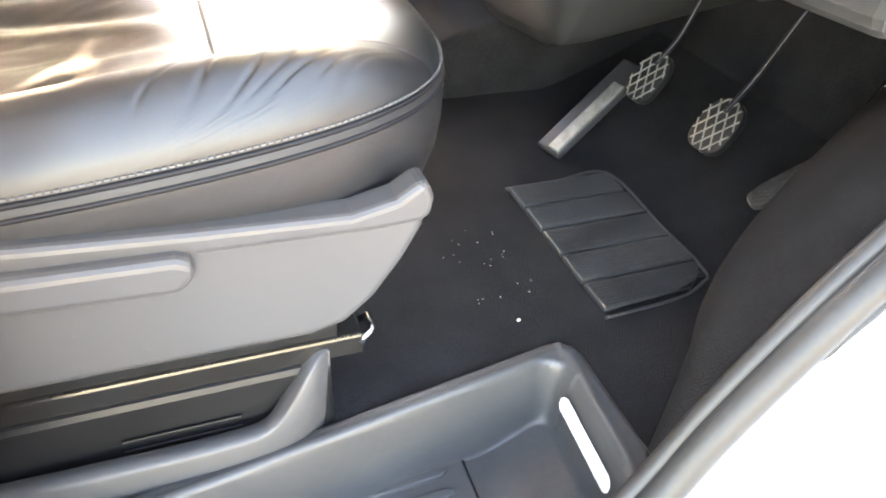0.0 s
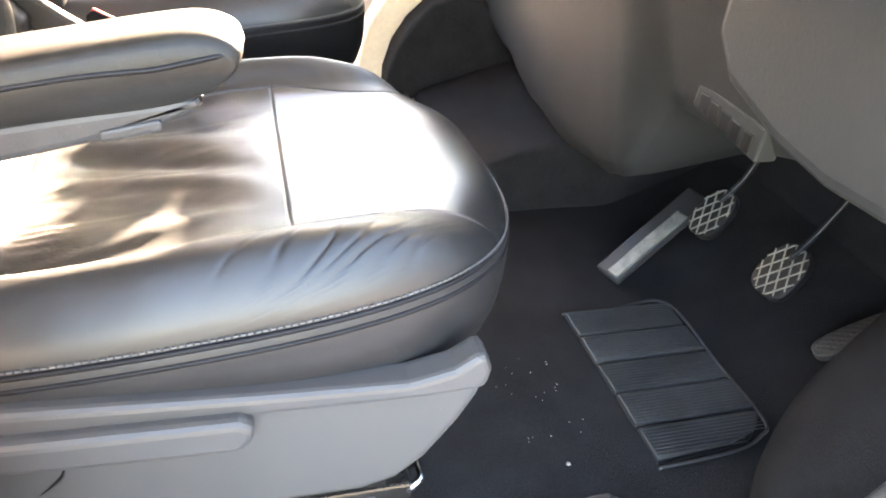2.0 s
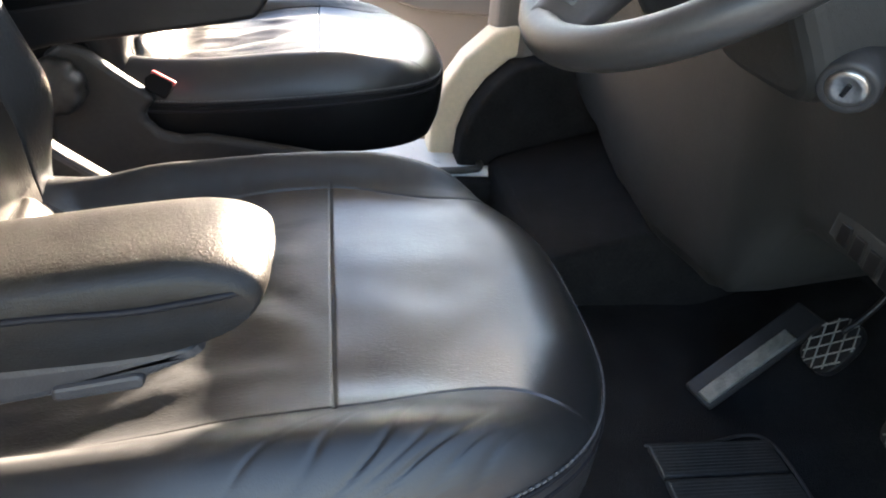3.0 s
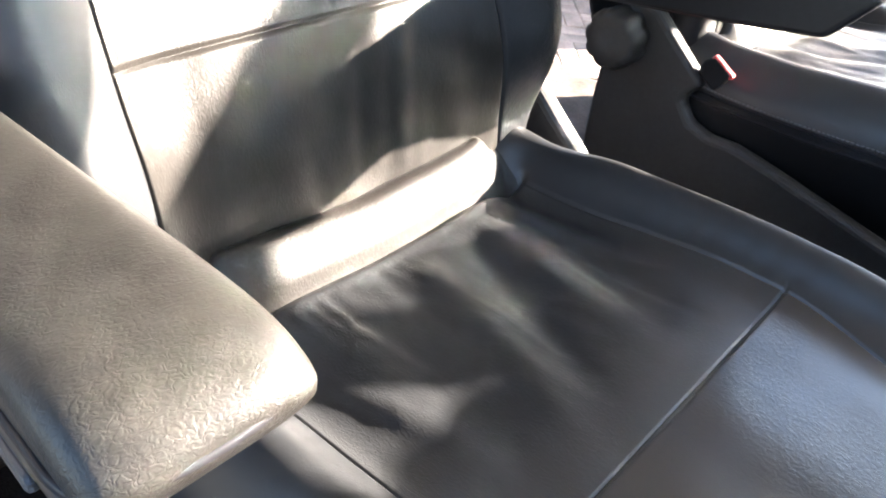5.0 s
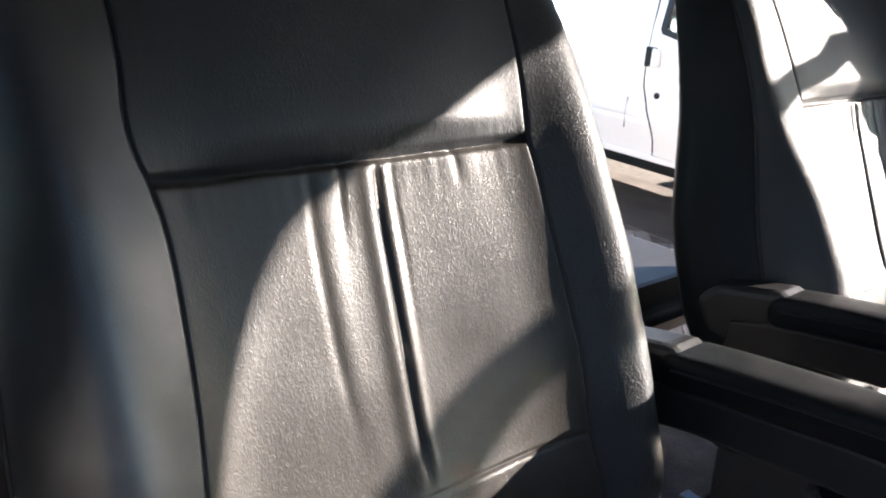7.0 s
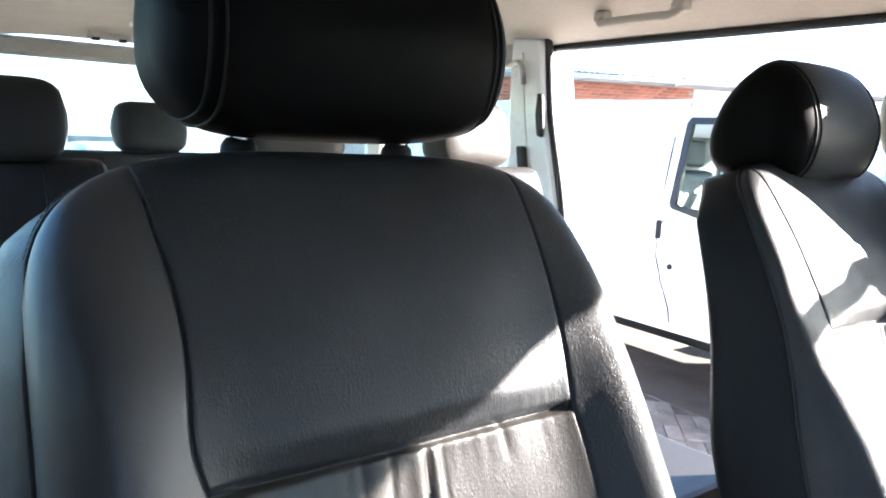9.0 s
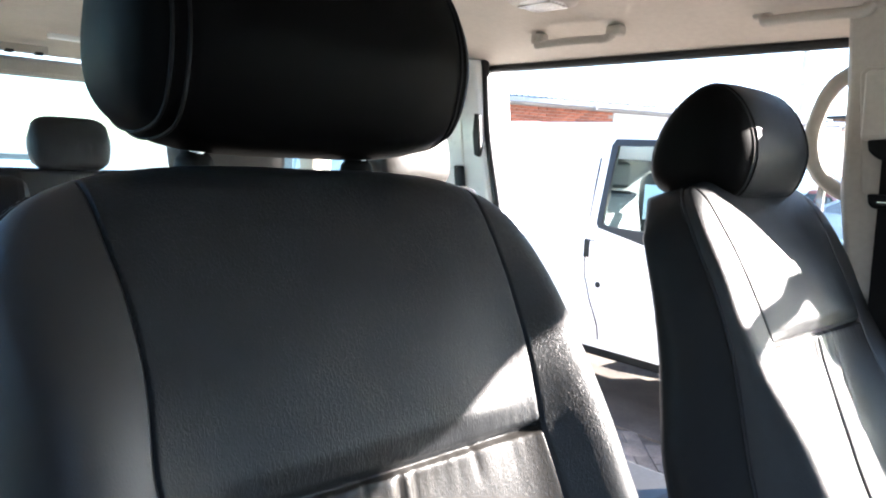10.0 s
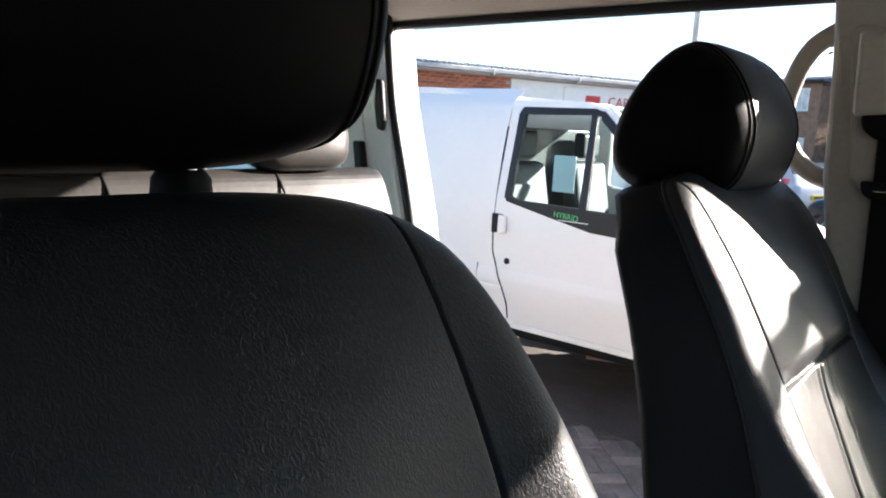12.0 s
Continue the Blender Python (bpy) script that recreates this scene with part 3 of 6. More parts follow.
def seat_parts(seat, m, lift, near):
    """All parts of one front seat; m mirrors it, near tells whether its outer side is seen close to."""
    def add(name, me, mat, parent=None, label=""):
        return part(name, mirrored(me, m), mat, parent or seat, label)

    recline = Matrix.Identity(4) if lift else Matrix.Translation((0.0, 0, -0.002))

    def on_back(name, me, mat, parent=None, label=""):
        """The passenger's back sits a little lower than the driver's."""
        me.transform(recline)
        return add(name, me, mat, parent, label)
    us, vs = clustered([SEAM_U], 210), both_sides([SEAM_V], 84)
    rear_u = SEAM_U * 0.064 / 0.35
    cushion = add("cushion", surface(cushion_point, us, vs, lambda u, v: rear_u < u < SEAM_U and abs(v) < SEAM_V), leather_fold, None, "creased black leather seat centre panel")
    add("front_panel", surface(cushion_point, us, vs, lambda u, v: u >= SEAM_U and abs(v) < SEAM_V), leather_seat, cushion)
    add("rear_roll", surface(cushion_point, us, vs, lambda u, v: u <= rear_u and abs(v) < SEAM_V), leather_worn_sun, cushion)
    for sgn in (-1, 1):
        side = surface(cushion_point, us, vs, lambda u, v: v * sgn > SEAM_V)
        if lift and sgn > 0:
            for q in side.vertices:
                q.co.z += 0.019 * bell(q.co.y - 0.236, 0.026) * step(0.190, 0.212, q.co.y) * step(-0.02, 0.10, q.co.x) * step(0.52, 0.43, q.co.x)
        add("bolster", side, leather_bolster, cushion)
    ring = cushion_outline(60)
    rows = [(0.0, 0.0), (0.003, -0.006), (0.005, -0.02), (0.004, -0.05), (0.0, -0.075), (-0.012, -0.105)]
    verts, faces = [], []
    for off, dz in rows:
        for x, y in ring:
            nx, ny = max(0.0, (x - C_XC) / C_A) ** 2, y / HALF
            k = math.hypot(nx, ny) or 1
            verts.append((x + off * nx / k, y + off * ny / k, piping_z(x) + dz * (1 + 0.15 * step(0.1, 0.5, x))))
    n = len(ring)
    for i in range(len(rows) - 1):
        for j in range(n - 1):
            faces.append((i * n + j, (i + 1) * n + j, (i + 1) * n + j + 1, i * n + j + 1))
    # passenger's skirt takes the copy darkened for shade
    add("skirt", mesh(verts, faces), leather_side if lift else leather_shade, cushion, "smooth dark vinyl seat skirt")
    line = [(x, y, piping_z(x) + 0.001) for x, y in ring]
    add("piping", tube(line, 0.0032, 6), piping_mat, cushion)
    out = lambda q, dz: [(x * (1 - q) + 0.18 * q if x > C_XC else x, y * (1 - q), piping_z(x) + dz) for x, y in ring]
    add("stitching", stitches(out(-0.006, -0.009)), thread, cushion, "grey thread seam")
    add("stitching", stitches(out(-0.0025, 0.0075)), thread, cushion, "grey thread seam")
    # second welt below the edge seam
    add("lower_welt", tube([(x * 1.004 if x > C_XC else x, y * 1.010, z - 0.0125) for x, y, z in line], 0.0030, 6), piping_mat, cushion)
    # the back
    face = lambda u, v: back_point(u, v, not lift)
    us2, vs2 = clustered([LOW_U, TOP_U], 190), both_sides([SEAM_V], 92)
    back = on_back("backrest", surface(face, us2, vs2, lambda u, v: LOW_U < u < TOP_U and abs(v) < SEAM_V, True), leather_worn_sun, None, "pleated black leather backrest centre")
    on_back("lower_panel", surface(face, us2, vs2, lambda u, v: u <= LOW_U and abs(v) < SEAM_V, True), leather_worn_sun, back)
    on_back("shoulder_panel", surface(face, us2, vs2, lambda u, v: u >= TOP_U and abs(v) < SEAM_V, True), leather, back)
    for sgn in (-1, 1):
        on_back("side_bolster", surface(face, list(np.linspace(0, 1, 150)), vs2, lambda u, v: v * sgn > SEAM_V, True), leather_bolster if sgn < 0 else leather, back)
    rim = back_rim(60, not lift)
    on_back("piping", tube(rim, 0.0032, 6), piping_mat, back)
    rim_out = [(p[0] - 0.006, p[1] * 1.006, p[2] + 0.002) for p in rim]
    on_back("stitching", stitches(rim_out), piping_mat, back, "dark thread seam")
    verts, faces = [], []
    rows = [(0.0, 1.0), (0.006, 1.016), (0.03, 1.055), (0.06, 1.080), (0.085, 1.085), (0.10, 1.05), (0.110, 0.94), (0.114, 0.5), (0.114, 0.02)]
    for dep, k in rows:
        for i, q in enumerate(rim):
            s = s_at(max(0.386, min(1.127, q[2] + 0.03)))
            p, nn = back_frame(s)
            dd = dep * back_depth(s) / 0.11
            z = q[2] if k > 0.9 else 0.75 + (q[2] - 0.75) * (k + 0.25 * (1 - k))
            wide = 1 + (k - 1) * (1.0 if lift else 1.7) * (1 - 0.8 * step(1.01, 1.09, q[2])) if k > 1 else k
            verts.append((q[0] - nn[0] * dd, q[1] * wide, z - nn[2] * dd * 0.3))
    n = len(rim)
    for i in range(len(rows) - 1):
        for j in range(n - 1):
            faces.append((i * n + j, i * n + j + 1, (i + 1) * n + j + 1, (i + 1) * n + j))
    # same cover on both seats; the passenger's has its shade in the colour
    on_back("back_cover", mesh(verts, faces), leather_side if lift else leather_shade, back, "smooth dark vinyl side and back cover")
    # headrest on two chrome posts; the raised one is a little broader
    ahead = Matrix.Translation((0, 0.006 if lift else 0.0, 0)) @ Matrix.Diagonal((1, 1.155 if lift else 1.0, 1, 1))
    hs = HEAD_SEAM + (0.022 if lift else 0.0)
    # driver's middle and all end panels take the leather with shade in its colour
    head = on_back("headrest", moved(headrest_mesh(0, lift, hs), ahead), leather_head_shade if lift else leather, None, "rounded black leather headrest")
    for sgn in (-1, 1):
        on_back("side_panel", moved(headrest_mesh(sgn, lift, hs), ahead), leather_head_shade, head)
        prof = smooth_line(HEAD, 84, True)
        for yy in (hs + 0.004, hs - 0.006):
            k = head_scale(yy, hs) + 0.004
            on_back("piping", moved(tube([(-0.415 + (x + 0.415) * k, sgn * yy, 1.178 + (z - 1.178) * k + lift) for x, z in prof], 0.0015, 5, True), ahead), collar_black, head)
        on_back("post", tube([(-0.425, sgn * 0.09, 1.05), (-0.415, sgn * 0.09, 1.12 + lift)], 0.0075, 12), post_metal, head, "chrome headrest post")
        on_back("collar", lathe([(0.007, 1.112), (0.012, 1.111), (0.017, 1.104), (0.019, 1.080)], 20, "z", (-0.425, sgn * 0.09, 0.008)), collar_black, head)
    # armrests on both sides
    for sgn in (-1, 1):
        y0 = sgn * ((0.325 if lift else 0.295) if sgn < 0 else 0.345)
        prof = [(-0.108, 0.632), (-0.06, 0.648), (0.03, 0.664), (0.13, 0.681), (0.19, 0.691), (0.220, 0.694), (0.238, 0.690), (0.246, 0.681), (0.240, 0.667), (0.222, 0.655), (0.19, 0.646), (0.10, 0.636), (-0.03, 0.612), (-0.10, 0.594)]
        prof = [(float(p[0]), float(p[1])) for p in smooth_line(prof, 60, True)]
        cx = 0.08
        verts, faces = [], []
        ys = np.linspace(-1, 1, 23)
        for t in ys:
            k = 0.86 + 0.14 * max(0.0, 1 - abs(t) ** 4) ** 0.5
            for x, z in prof:
                verts.append((cx + (x - cx) * (0.96 + 0.04 * (k - 0.86) / 0.14), y0 + 0.034 * t, z - (1 - k) * 1.8 * (z - 0.645 - 0.10 * (x - 0.1))))
        n = len(prof)
        for i in range(len(ys) - 1):
            for j in range(n):
                faces.append((i * n + j, (i + 1) * n + j, (i + 1) * n + (j + 1) % n, i * n + (j + 1) % n))
        faces += [tuple(range(n)), tuple(reversed(range((len(ys) - 1) * n, len(ys) * n)))]
        low = Matrix.Translation((0.003, 0, -0.018)) if sgn < 0 and lift else Matrix.Identity(4)
        # near armrest gets the sunlit colours, the other three the shaded ones
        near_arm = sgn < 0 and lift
        arm = add("armrest", moved(mesh(verts, faces), low), leather_arm_sun if near_arm else leather_shade, None, "padded leather armrest folded down")
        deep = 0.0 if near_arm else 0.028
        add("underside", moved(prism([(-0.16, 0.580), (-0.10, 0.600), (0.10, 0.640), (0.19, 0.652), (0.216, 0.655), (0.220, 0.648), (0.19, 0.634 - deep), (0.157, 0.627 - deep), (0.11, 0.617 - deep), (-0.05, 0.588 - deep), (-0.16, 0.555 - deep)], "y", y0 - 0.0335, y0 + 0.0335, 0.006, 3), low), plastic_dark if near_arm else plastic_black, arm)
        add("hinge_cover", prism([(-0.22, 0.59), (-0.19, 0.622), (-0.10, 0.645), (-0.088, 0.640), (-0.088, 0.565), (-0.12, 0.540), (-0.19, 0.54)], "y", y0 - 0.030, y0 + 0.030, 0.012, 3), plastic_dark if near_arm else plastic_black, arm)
        welt = [(-0.09, 0.622), (0.03, 0.648), (0.14, 0.667), (0.19, 0.672), (0.212, 0.676), (0.226, 0.679)]
        loop = [(x, y0 - 0.0342, z) for x, z in welt] + [(0.2365, y0 - 0.031, 0.6805), (0.2430, y0 - 0.020, 0.681), (0.2452, y0, 0.681), (0.2430, y0 + 0.020, 0.681), (0.2365, y0 + 0.031, 0.6805)] + [(x, y0 + 0.0342, z) for x, z in reversed(welt)]
        add("seam", moved(tube(smooth_line(loop, 90), 0.0018, 5), low), piping_mat, arm)
        if near_arm:
            tears = random.Random(4)
            for k in range(7):
                ty, tz = y0 - 0.026 + 0.0065 * k, 0.6555 + 0.006 * tears.random()
                tx = 0.2315 + 0.005 * (1 - ((ty - y0) / 0.034) ** 2)
                lump = lathe([(0.0002, 0.004), (0.0032, 0.002), (0.0040, 0.0), (0.0026, -0.004), (0.0002, -0.006)], 7, "z", (tx, ty, tz - 0.010))
                add("torn_flake", lump, foam_tan, arm, "torn tan foam at the armrest tip" if k == 0 else "")
        if near_arm:
            add("label_clip", moved(prism([(0.157, 0.629), (0.158, 0.635), (0.192, 0.6415), (0.195, 0.640), (0.194, 0.634), (0.160, 0.628)], "y", y0 - 0.0360, y0 + 0.0360, 0.002, 2), low), plastic_dark, arm)
    # side trims, lever, document pocket, rails
    trim = add("side_trim", prism([(-0.20, 0.335), (0.02, 0.330), (0.234, 0.318), (0.40, 0.312), (0.440, 0.326), (0.456, 0.326), (0.460, 0.306), (0.455, 0.284), (0.436, 0.248), (0.404, 0.202), (0.372, 0.174), (0.335, 0.164), (0.10, 0.166), (-0.20, 0.172)], "y", -0.290, -0.262, 0.011, 4), plastic_grey, None, "smooth grey moulded plastic side trim")
    add("lip", prism([(-0.20, 0.347), (0.02, 0.340), (0.234, 0.324), (0.38, 0.316), (0.425, 0.326), (0.448, 0.342), (0.458, 0.340), (0.464, 0.322), (0.461, 0.300), (0.448, 0.296), (0.40, 0.294), (0.02, 0.306), (-0.20, 0.310)], "y", -0.296, -0.257, 0.008, 3), plastic_grey, trim)
    if near:
        add("scuff", tube(smooth_line([(0.062, -0.2905, 0.262), (0.058, -0.2905, 0.252), (0.050, -0.2905, 0.243), (0.036, -0.2905, 0.231)], 12), [0.0004 + 0.0014 * math.sin(math.pi * i / 12) for i in range(13)], 6), plastic_black, trim, "dark scuff mark")
    add("lever", prism([(-0.18, 0.322), (0.0, 0.318), (0.218, 0.310), (0.233, 0.302), (0.231, 0.284), (0.218, 0.270), (0.12, 0.274), (-0.18, 0.294)], "y", -0.312, -0.288, 0.009, 3), plastic_grey, trim, "grey seat height lever")
    inner = add("inner_trim", prism([(-0.165, 0.30), (-0.166, 0.41), (-0.158, 0.455), (-0.130, 0.474), (-0.095, 0.464), (-0.045, 0.426), (0.004, 0.392), (0.006, 0.380), (-0.010, 0.362), (-0.012, 0.348), (0.010, 0.324), (0.045, 0.316), (0.085, 0.320), (0.15, 0.312), (0.30, 0.288), (0.46, 0.262), (0.472, 0.240), (0.44, 0.200), (0.30, 0.165), (-0.155, 0.165)], "y", 0.290, 0.318, 0.010, 3), trim_black, None, "charcoal moulded plastic inner trim")
    add("recline_knob", lathe([(0.0, 0.362), (0.036, 0.362), (0.041, 0.360), (0.046, 0.353), (0.048, 0.335), (0.046, 0.318)], 48, "y", (-0.14, 0, 0.408), 9, 0.10), trim_black, inner, "lobed black recline knob")
    bm_ = (Matrix.Translation((0.003, 0.312, 0.381)) if not lift else Matrix.Translation((-0.012, 0.318, 0.330))) @ Matrix.Rotation(radians(28 if not lift else 38), 4, "Y") @ Matrix.Rotation(radians(14), 4, "X")
    buckle = add("belt_buckle", moved(prism([(-0.018, 0.012), (0.018, 0.012), (0.020, 0.03), (0.018, 0.045), (-0.018, 0.045), (-0.026, 0.03)], "y", -0.010, 0.010, 0.004), bm_), webbing, inner, "black belt buckle with red button")
    add("button", moved(box(-0.021, 0.021, -0.0085, 0.0085, 0.038, 0.0475, 0.003), bm_), red_plastic, buckle, "red release button")
    for sgn in (-1, 1):
        rail = add("seat_rail", box(-0.26, 0.40, sgn * 0.235 - 0.02, sgn * 0.235 + 0.02, 0.088, 0.120, 0.004), steel_dark, None, "dark metal seat rail")
        add("upper_rail", box(-0.25, 0.37, sgn * 0.235 - 0.016, sgn * 0.235 + 0.016, 0.118, 0.150, 0.004), steel_dark, rail)
        add("rail_end", tube([(0.395, sgn * 0.235 - 0.018, 0.105), (0.412, sgn * 0.235 - 0.012, 0.118), (0.412, sgn * 0.235 + 0.012, 0.118), (0.395, sgn * 0.235 + 0.018, 0.105)], 0.005, 8), chrome, rail)
        add("riser", box(-0.17, 0.36, sgn * 0.235 - 0.024, sgn * 0.235 + 0.024, -0.05, 0.090, 0.010), plastic_black, None, "black seat pedestal side")
    add("pedestal", box(-0.17, 0.33, -0.215, 0.215, -0.04, 0.285, 0.02), plastic_black, None, "black seat pedestal")


def pocket(seat, m):
    """Open bin on the outer side of the pedestal."""
    front = smooth_line([(-0.20, -0.280), (0.10, -0.287), (0.24, -0.286), (0.315, -0.274), (0.358, -0.246)], 30)
    top = [0.028 + 0.080 * step(0.255, 0.350, p[0]) ** 1.5 for p in front]
    low = [-0.095 + 0.060 * step(0.20, 0.37, p[0]) for p in front]
    verts, faces = [], []
    n = len(front)
    for p, zt, zb in zip(front, top, low):
        for y, z in ((p[1], zb), (p[1] - 0.006, zb + 0.3 * (zt - zb)), (p[1] - 0.010, zt - 0.006), (p[1] - 0.006, zt), (p[1] + 0.012 + 0.026 * step(0.27, 0.34, p[0]), zt), (p[1] + 0.016 + 0.026 * step(0.27, 0.34, p[0]), zt - 0.008), (p[1] + 0.012 + 0.026 * step(0.27, 0.34, p[0]), zb + 0.012), (p[1] + 0.006, zb)):
            verts.append((p[0], y, z))
    for i in range(n - 1):
        for k in range(8):
            faces.append((i * 8 + k, i * 8 + (k + 1) % 8, (i + 1) * 8 + (k + 1) % 8, (i + 1) * 8 + k))
    faces += [tuple(range(8)), tuple(reversed(range((n - 1) * 8, n * 8)))]
    me = mirrored(mesh(verts, faces), m)
    bin_ = part("document_bin", me, plastic_grey, seat, "open grey plastic side bin")
    part("bin_floor", mirrored(box(-0.22, 0.34, -0.29, -0.21, -0.055, -0.040, 0.004), m), plastic_dark, bin_)
    for k in range(3):
        part("rib", mirrored(box(0.12, 0.25, -0.2655 + 0.001, -0.262, 0.0 + 0.016 * k, 0.006 + 0.016 * k, 0.002), m), plastic_black, bin_)


driver_seat = thing("driver_seat", (0, 0, 0), "black leather driver seat with creased cushion and folded armrests", "car seat", "front seats")
seat_parts(driver_seat, 1, 0.048, True)
pocket(driver_seat, 1)
PASS_Y = 0.947
passenger_seat = thing("passenger_seat", (-0.018, PASS_Y, 0), "black leather passenger seat with lowered headrest and armrests", "car seat", "front seats")
seat_parts(passenger_seat, -1, 0.0, False)


# ---------------------------------------------------------------- cab floor, step and door opening
def structure(name, me, mat, label, category):
    return tagged(part(name, me, mat), label, category, "", "structure")


def along(table, t):
    for (a, va), (b, vb) in zip(table, table[1:]):
        if t <= b:
            f = step(a, b, t)
            return va + (vb - va) * f
    return table[-1][1]


def rim_y(x):
    """Inner edge of the entry step."""
    return -0.312 + 0.148 * x


def floor_point(u, v):
    """Cab floor with the toe board rising ahead."""
    x = -0.34 + 1.80 * u
    edge = rim_y(x) - 0.006 if x < 0.715 else -0.50
    y = edge + (1.265 - edge) * v
    z = -0.020 + 0.55 * max(0.0, x - 1.06) ** 1.25 + 0.0025 * noise.noise(Vector((x * 9, y * 9, 2)))
    return (x, y, z)


structure("floor", surface(floor_point, list(np.linspace(0, 1, 70)), list(np.linspace(0, 1, 60))), carpet, "charcoal carpet covering the cab floor", "car floor")
structure("rear_floor", box(-3.55, -0.335, -0.50, 1.30, -0.06, -0.012, 0.004), carpet_brown, "brown grey carpet on the rear floor", "car floor")
structure("floor_pan", box(-3.6, 1.2, -0.20, 1.28, -0.20, -0.062, 0.01), plastic_black, "dark underbody beneath the carpet", "underbody")


def tray_point(u, v):
    """Moulded entry step: rim, walls with wide fillets, flat tread."""
    x = -0.16 + 0.882 * u
    y = rim_y(x) - (0.535 + rim_y(x)) * v
    rim = -0.010
    di = rim_y(x) - y - 0.030                       # past the inner rim
    df = 0.692 - x - 0.08 * max(0.0, -y - 0.25)   # behind the front rim
    dr = x - 0.075 + 0.35 * (y + 0.25)    # ahead of the rear rim
    if di < 0.05 and df < 0.05:
        both = 0.05 - math.hypot(0.05 - max(di, -0.03), 0.05 - max(df, -0.03))
        di, df = max(both, min(di, 0.0)), max(df, both)
    depth = 0.130 * step(0.0, 0.020, di) * (step(0.0, 0.024, df) * 0.80 + 0.20 * step(0.0, 0.13, df)) * step(-0.02, 0.10, dr)
    z = rim - depth
    z += 0.014 * step(0.505, 0.528, -y)
    z -= 0.040 * step(0.495, 0.535, -y) * step(0.56, 0.68, x)
    z += 0.003 * bell(di + 0.006, 0.006) + 0.003 * bell(df + 0.006, 0.008)
    corner = 0.050
    ex, ey = 0.722 - x, rim_y(x) - y
    edge = min(ex, ey)
    if ex < corner and ey < corner:
        px, py = corner - ex, corner - ey
        k = max(px, py) / max(1e-9, math.hypot(px, py))
        x, y = 0.722 - corner + px * k, rim_y(x) - corner + py * k
        edge = corner - max(px, py)
    z -= 0.014 * (1 - min(1.0, edge / 0.012)) ** 2
    return (x, y, z)


tray = structure("door_step", surface(tray_point, list(np.linspace(0, 1, 170)), list(np.linspace(0, 1, 110)), None, True), plastic_step, "anthracite plastic entry step of the driver door", "door step")
PLATE = [(0.215, -0.284), (0.518, -0.270), (0.532, -0.283), (0.528, -0.445), (0.514, -0.462), (0.215, -0.475), (0.200, -0.460), (0.200, -0.298)]
tread = part("tread_plate", prism(PLATE, "z", -0.150, -0.137, 0.003), plastic_step, tray, "ribbed anti-slip tread plate")
part("joint", tube([(x, y, -0.1385) for x, y in PLATE], 0.0020, 6, True), plastic_black, tread, "dark joint round the plate")
for k in range(5):
    y = -0.306 - 0.034 * k
    part("rib", prism([(0.224, y - 0.008), (0.494, y - 0.008 + 0.012), (0.506, y + 0.012), (0.494, y + 0.020), (0.224, y + 0.008), (0.214, y)], "z", -0.140, -0.131, 0.003), plastic_step, tread)
slot_pale = material("pale slot insert", (0.75, 0.75, 0.74), 0.5, var=0.04)


def wall_x(y, z):
    """Where the step's front wall has that height."""
    for x in np.linspace(0.70, 0.50, 400):
        if tray_point((x + 0.16) / 0.882, (rim_y(x) - y) / (0.535 + rim_y(x)))[2] < z:
            return x
    return 0.60


verts, faces = [], []
for i in range(29):
    y = -0.286 - 0.148 * i / 28
    half = 0.0135 * max(0.0, 1 - max(0.0, abs(y + 0.360) - 0.0615) ** 2 / 0.0135 ** 2) ** 0.5
    for k in range(7):
        z = -0.058 + half * (k / 3 - 1) * 1.05
        verts.append((wall_x(y, z) - 0.0035, y, z + 0.002))
for i in range(28):
    for k in range(6):
        faces.append((i * 7 + k, (i + 1) * 7 + k, (i + 1) * 7 + k + 1, i * 7 + k + 1))
part("grip_slot", mesh(verts, faces), slot_pale, tray, "pale oblong slot")

# kick panel carpet between the floor and the door seal
low = smooth_line([(0.705, -0.430, -0.022), (0.80, -0.350, -0.022), (0.876, -0.284, -0.021), (0.972, -0.19, -0.020), (1.127, -0.088, 0.015), (1.40, 0.0, 0.16)], 40)
high = smooth_line([(0.700, -0.462, 0.0), (0.735, -0.466, 0.085), (0.775, -0.468, 0.15), (0.831, -0.47, 0.225), (0.95, -0.47, 0.36), (1.20, -0.46, 0.60)], 40)
verts, faces = [], []
for i in range(41):
    for k in range(15):
        f = k / 14
        p = low[i] * (1 - f) + high[i] * f
        bulge = math.sin(math.pi * f) * (0.02 + 0.05 * step(0, 20, i))
        verts.append((p[0], p[1] + 0.5 * bulge, p[2] + bulge))
for i in range(40):
    for k in range(14):
        faces.append((i * 15 + k, i * 15 + k + 1, (i + 1) * 15 + k + 1, (i + 1) * 15 + k))
structure("kick_panel", mesh(verts, faces), carpet, "dark carpeted kick panel by the pedals", "kick panel")

structure("footwell_side", prism([(0.74, 0.06), (0.835, 0.225), (0.97, 0.385), (1.07, 0.60), (1.02, 0.88), (1.44, 0.93), (1.44, -0.02), (0.90, 0.0), (0.80, 0.05)], "y", -0.505, -0.478, 0.004, 1), plastic_black, "black panel beside the pedals", "side panel")
structure("hinge_pillar_left", prism([(0.715, 1.235), (0.70, 1.30), (0.72, 1.37), (1.44, 1.37), (1.44, 1.19), (0.95, 1.17), (0.78, 1.19)], "z", -0.12, 0.92, 0.02, 3), door_trim, "greige trimmed front door pillar", "pillar")
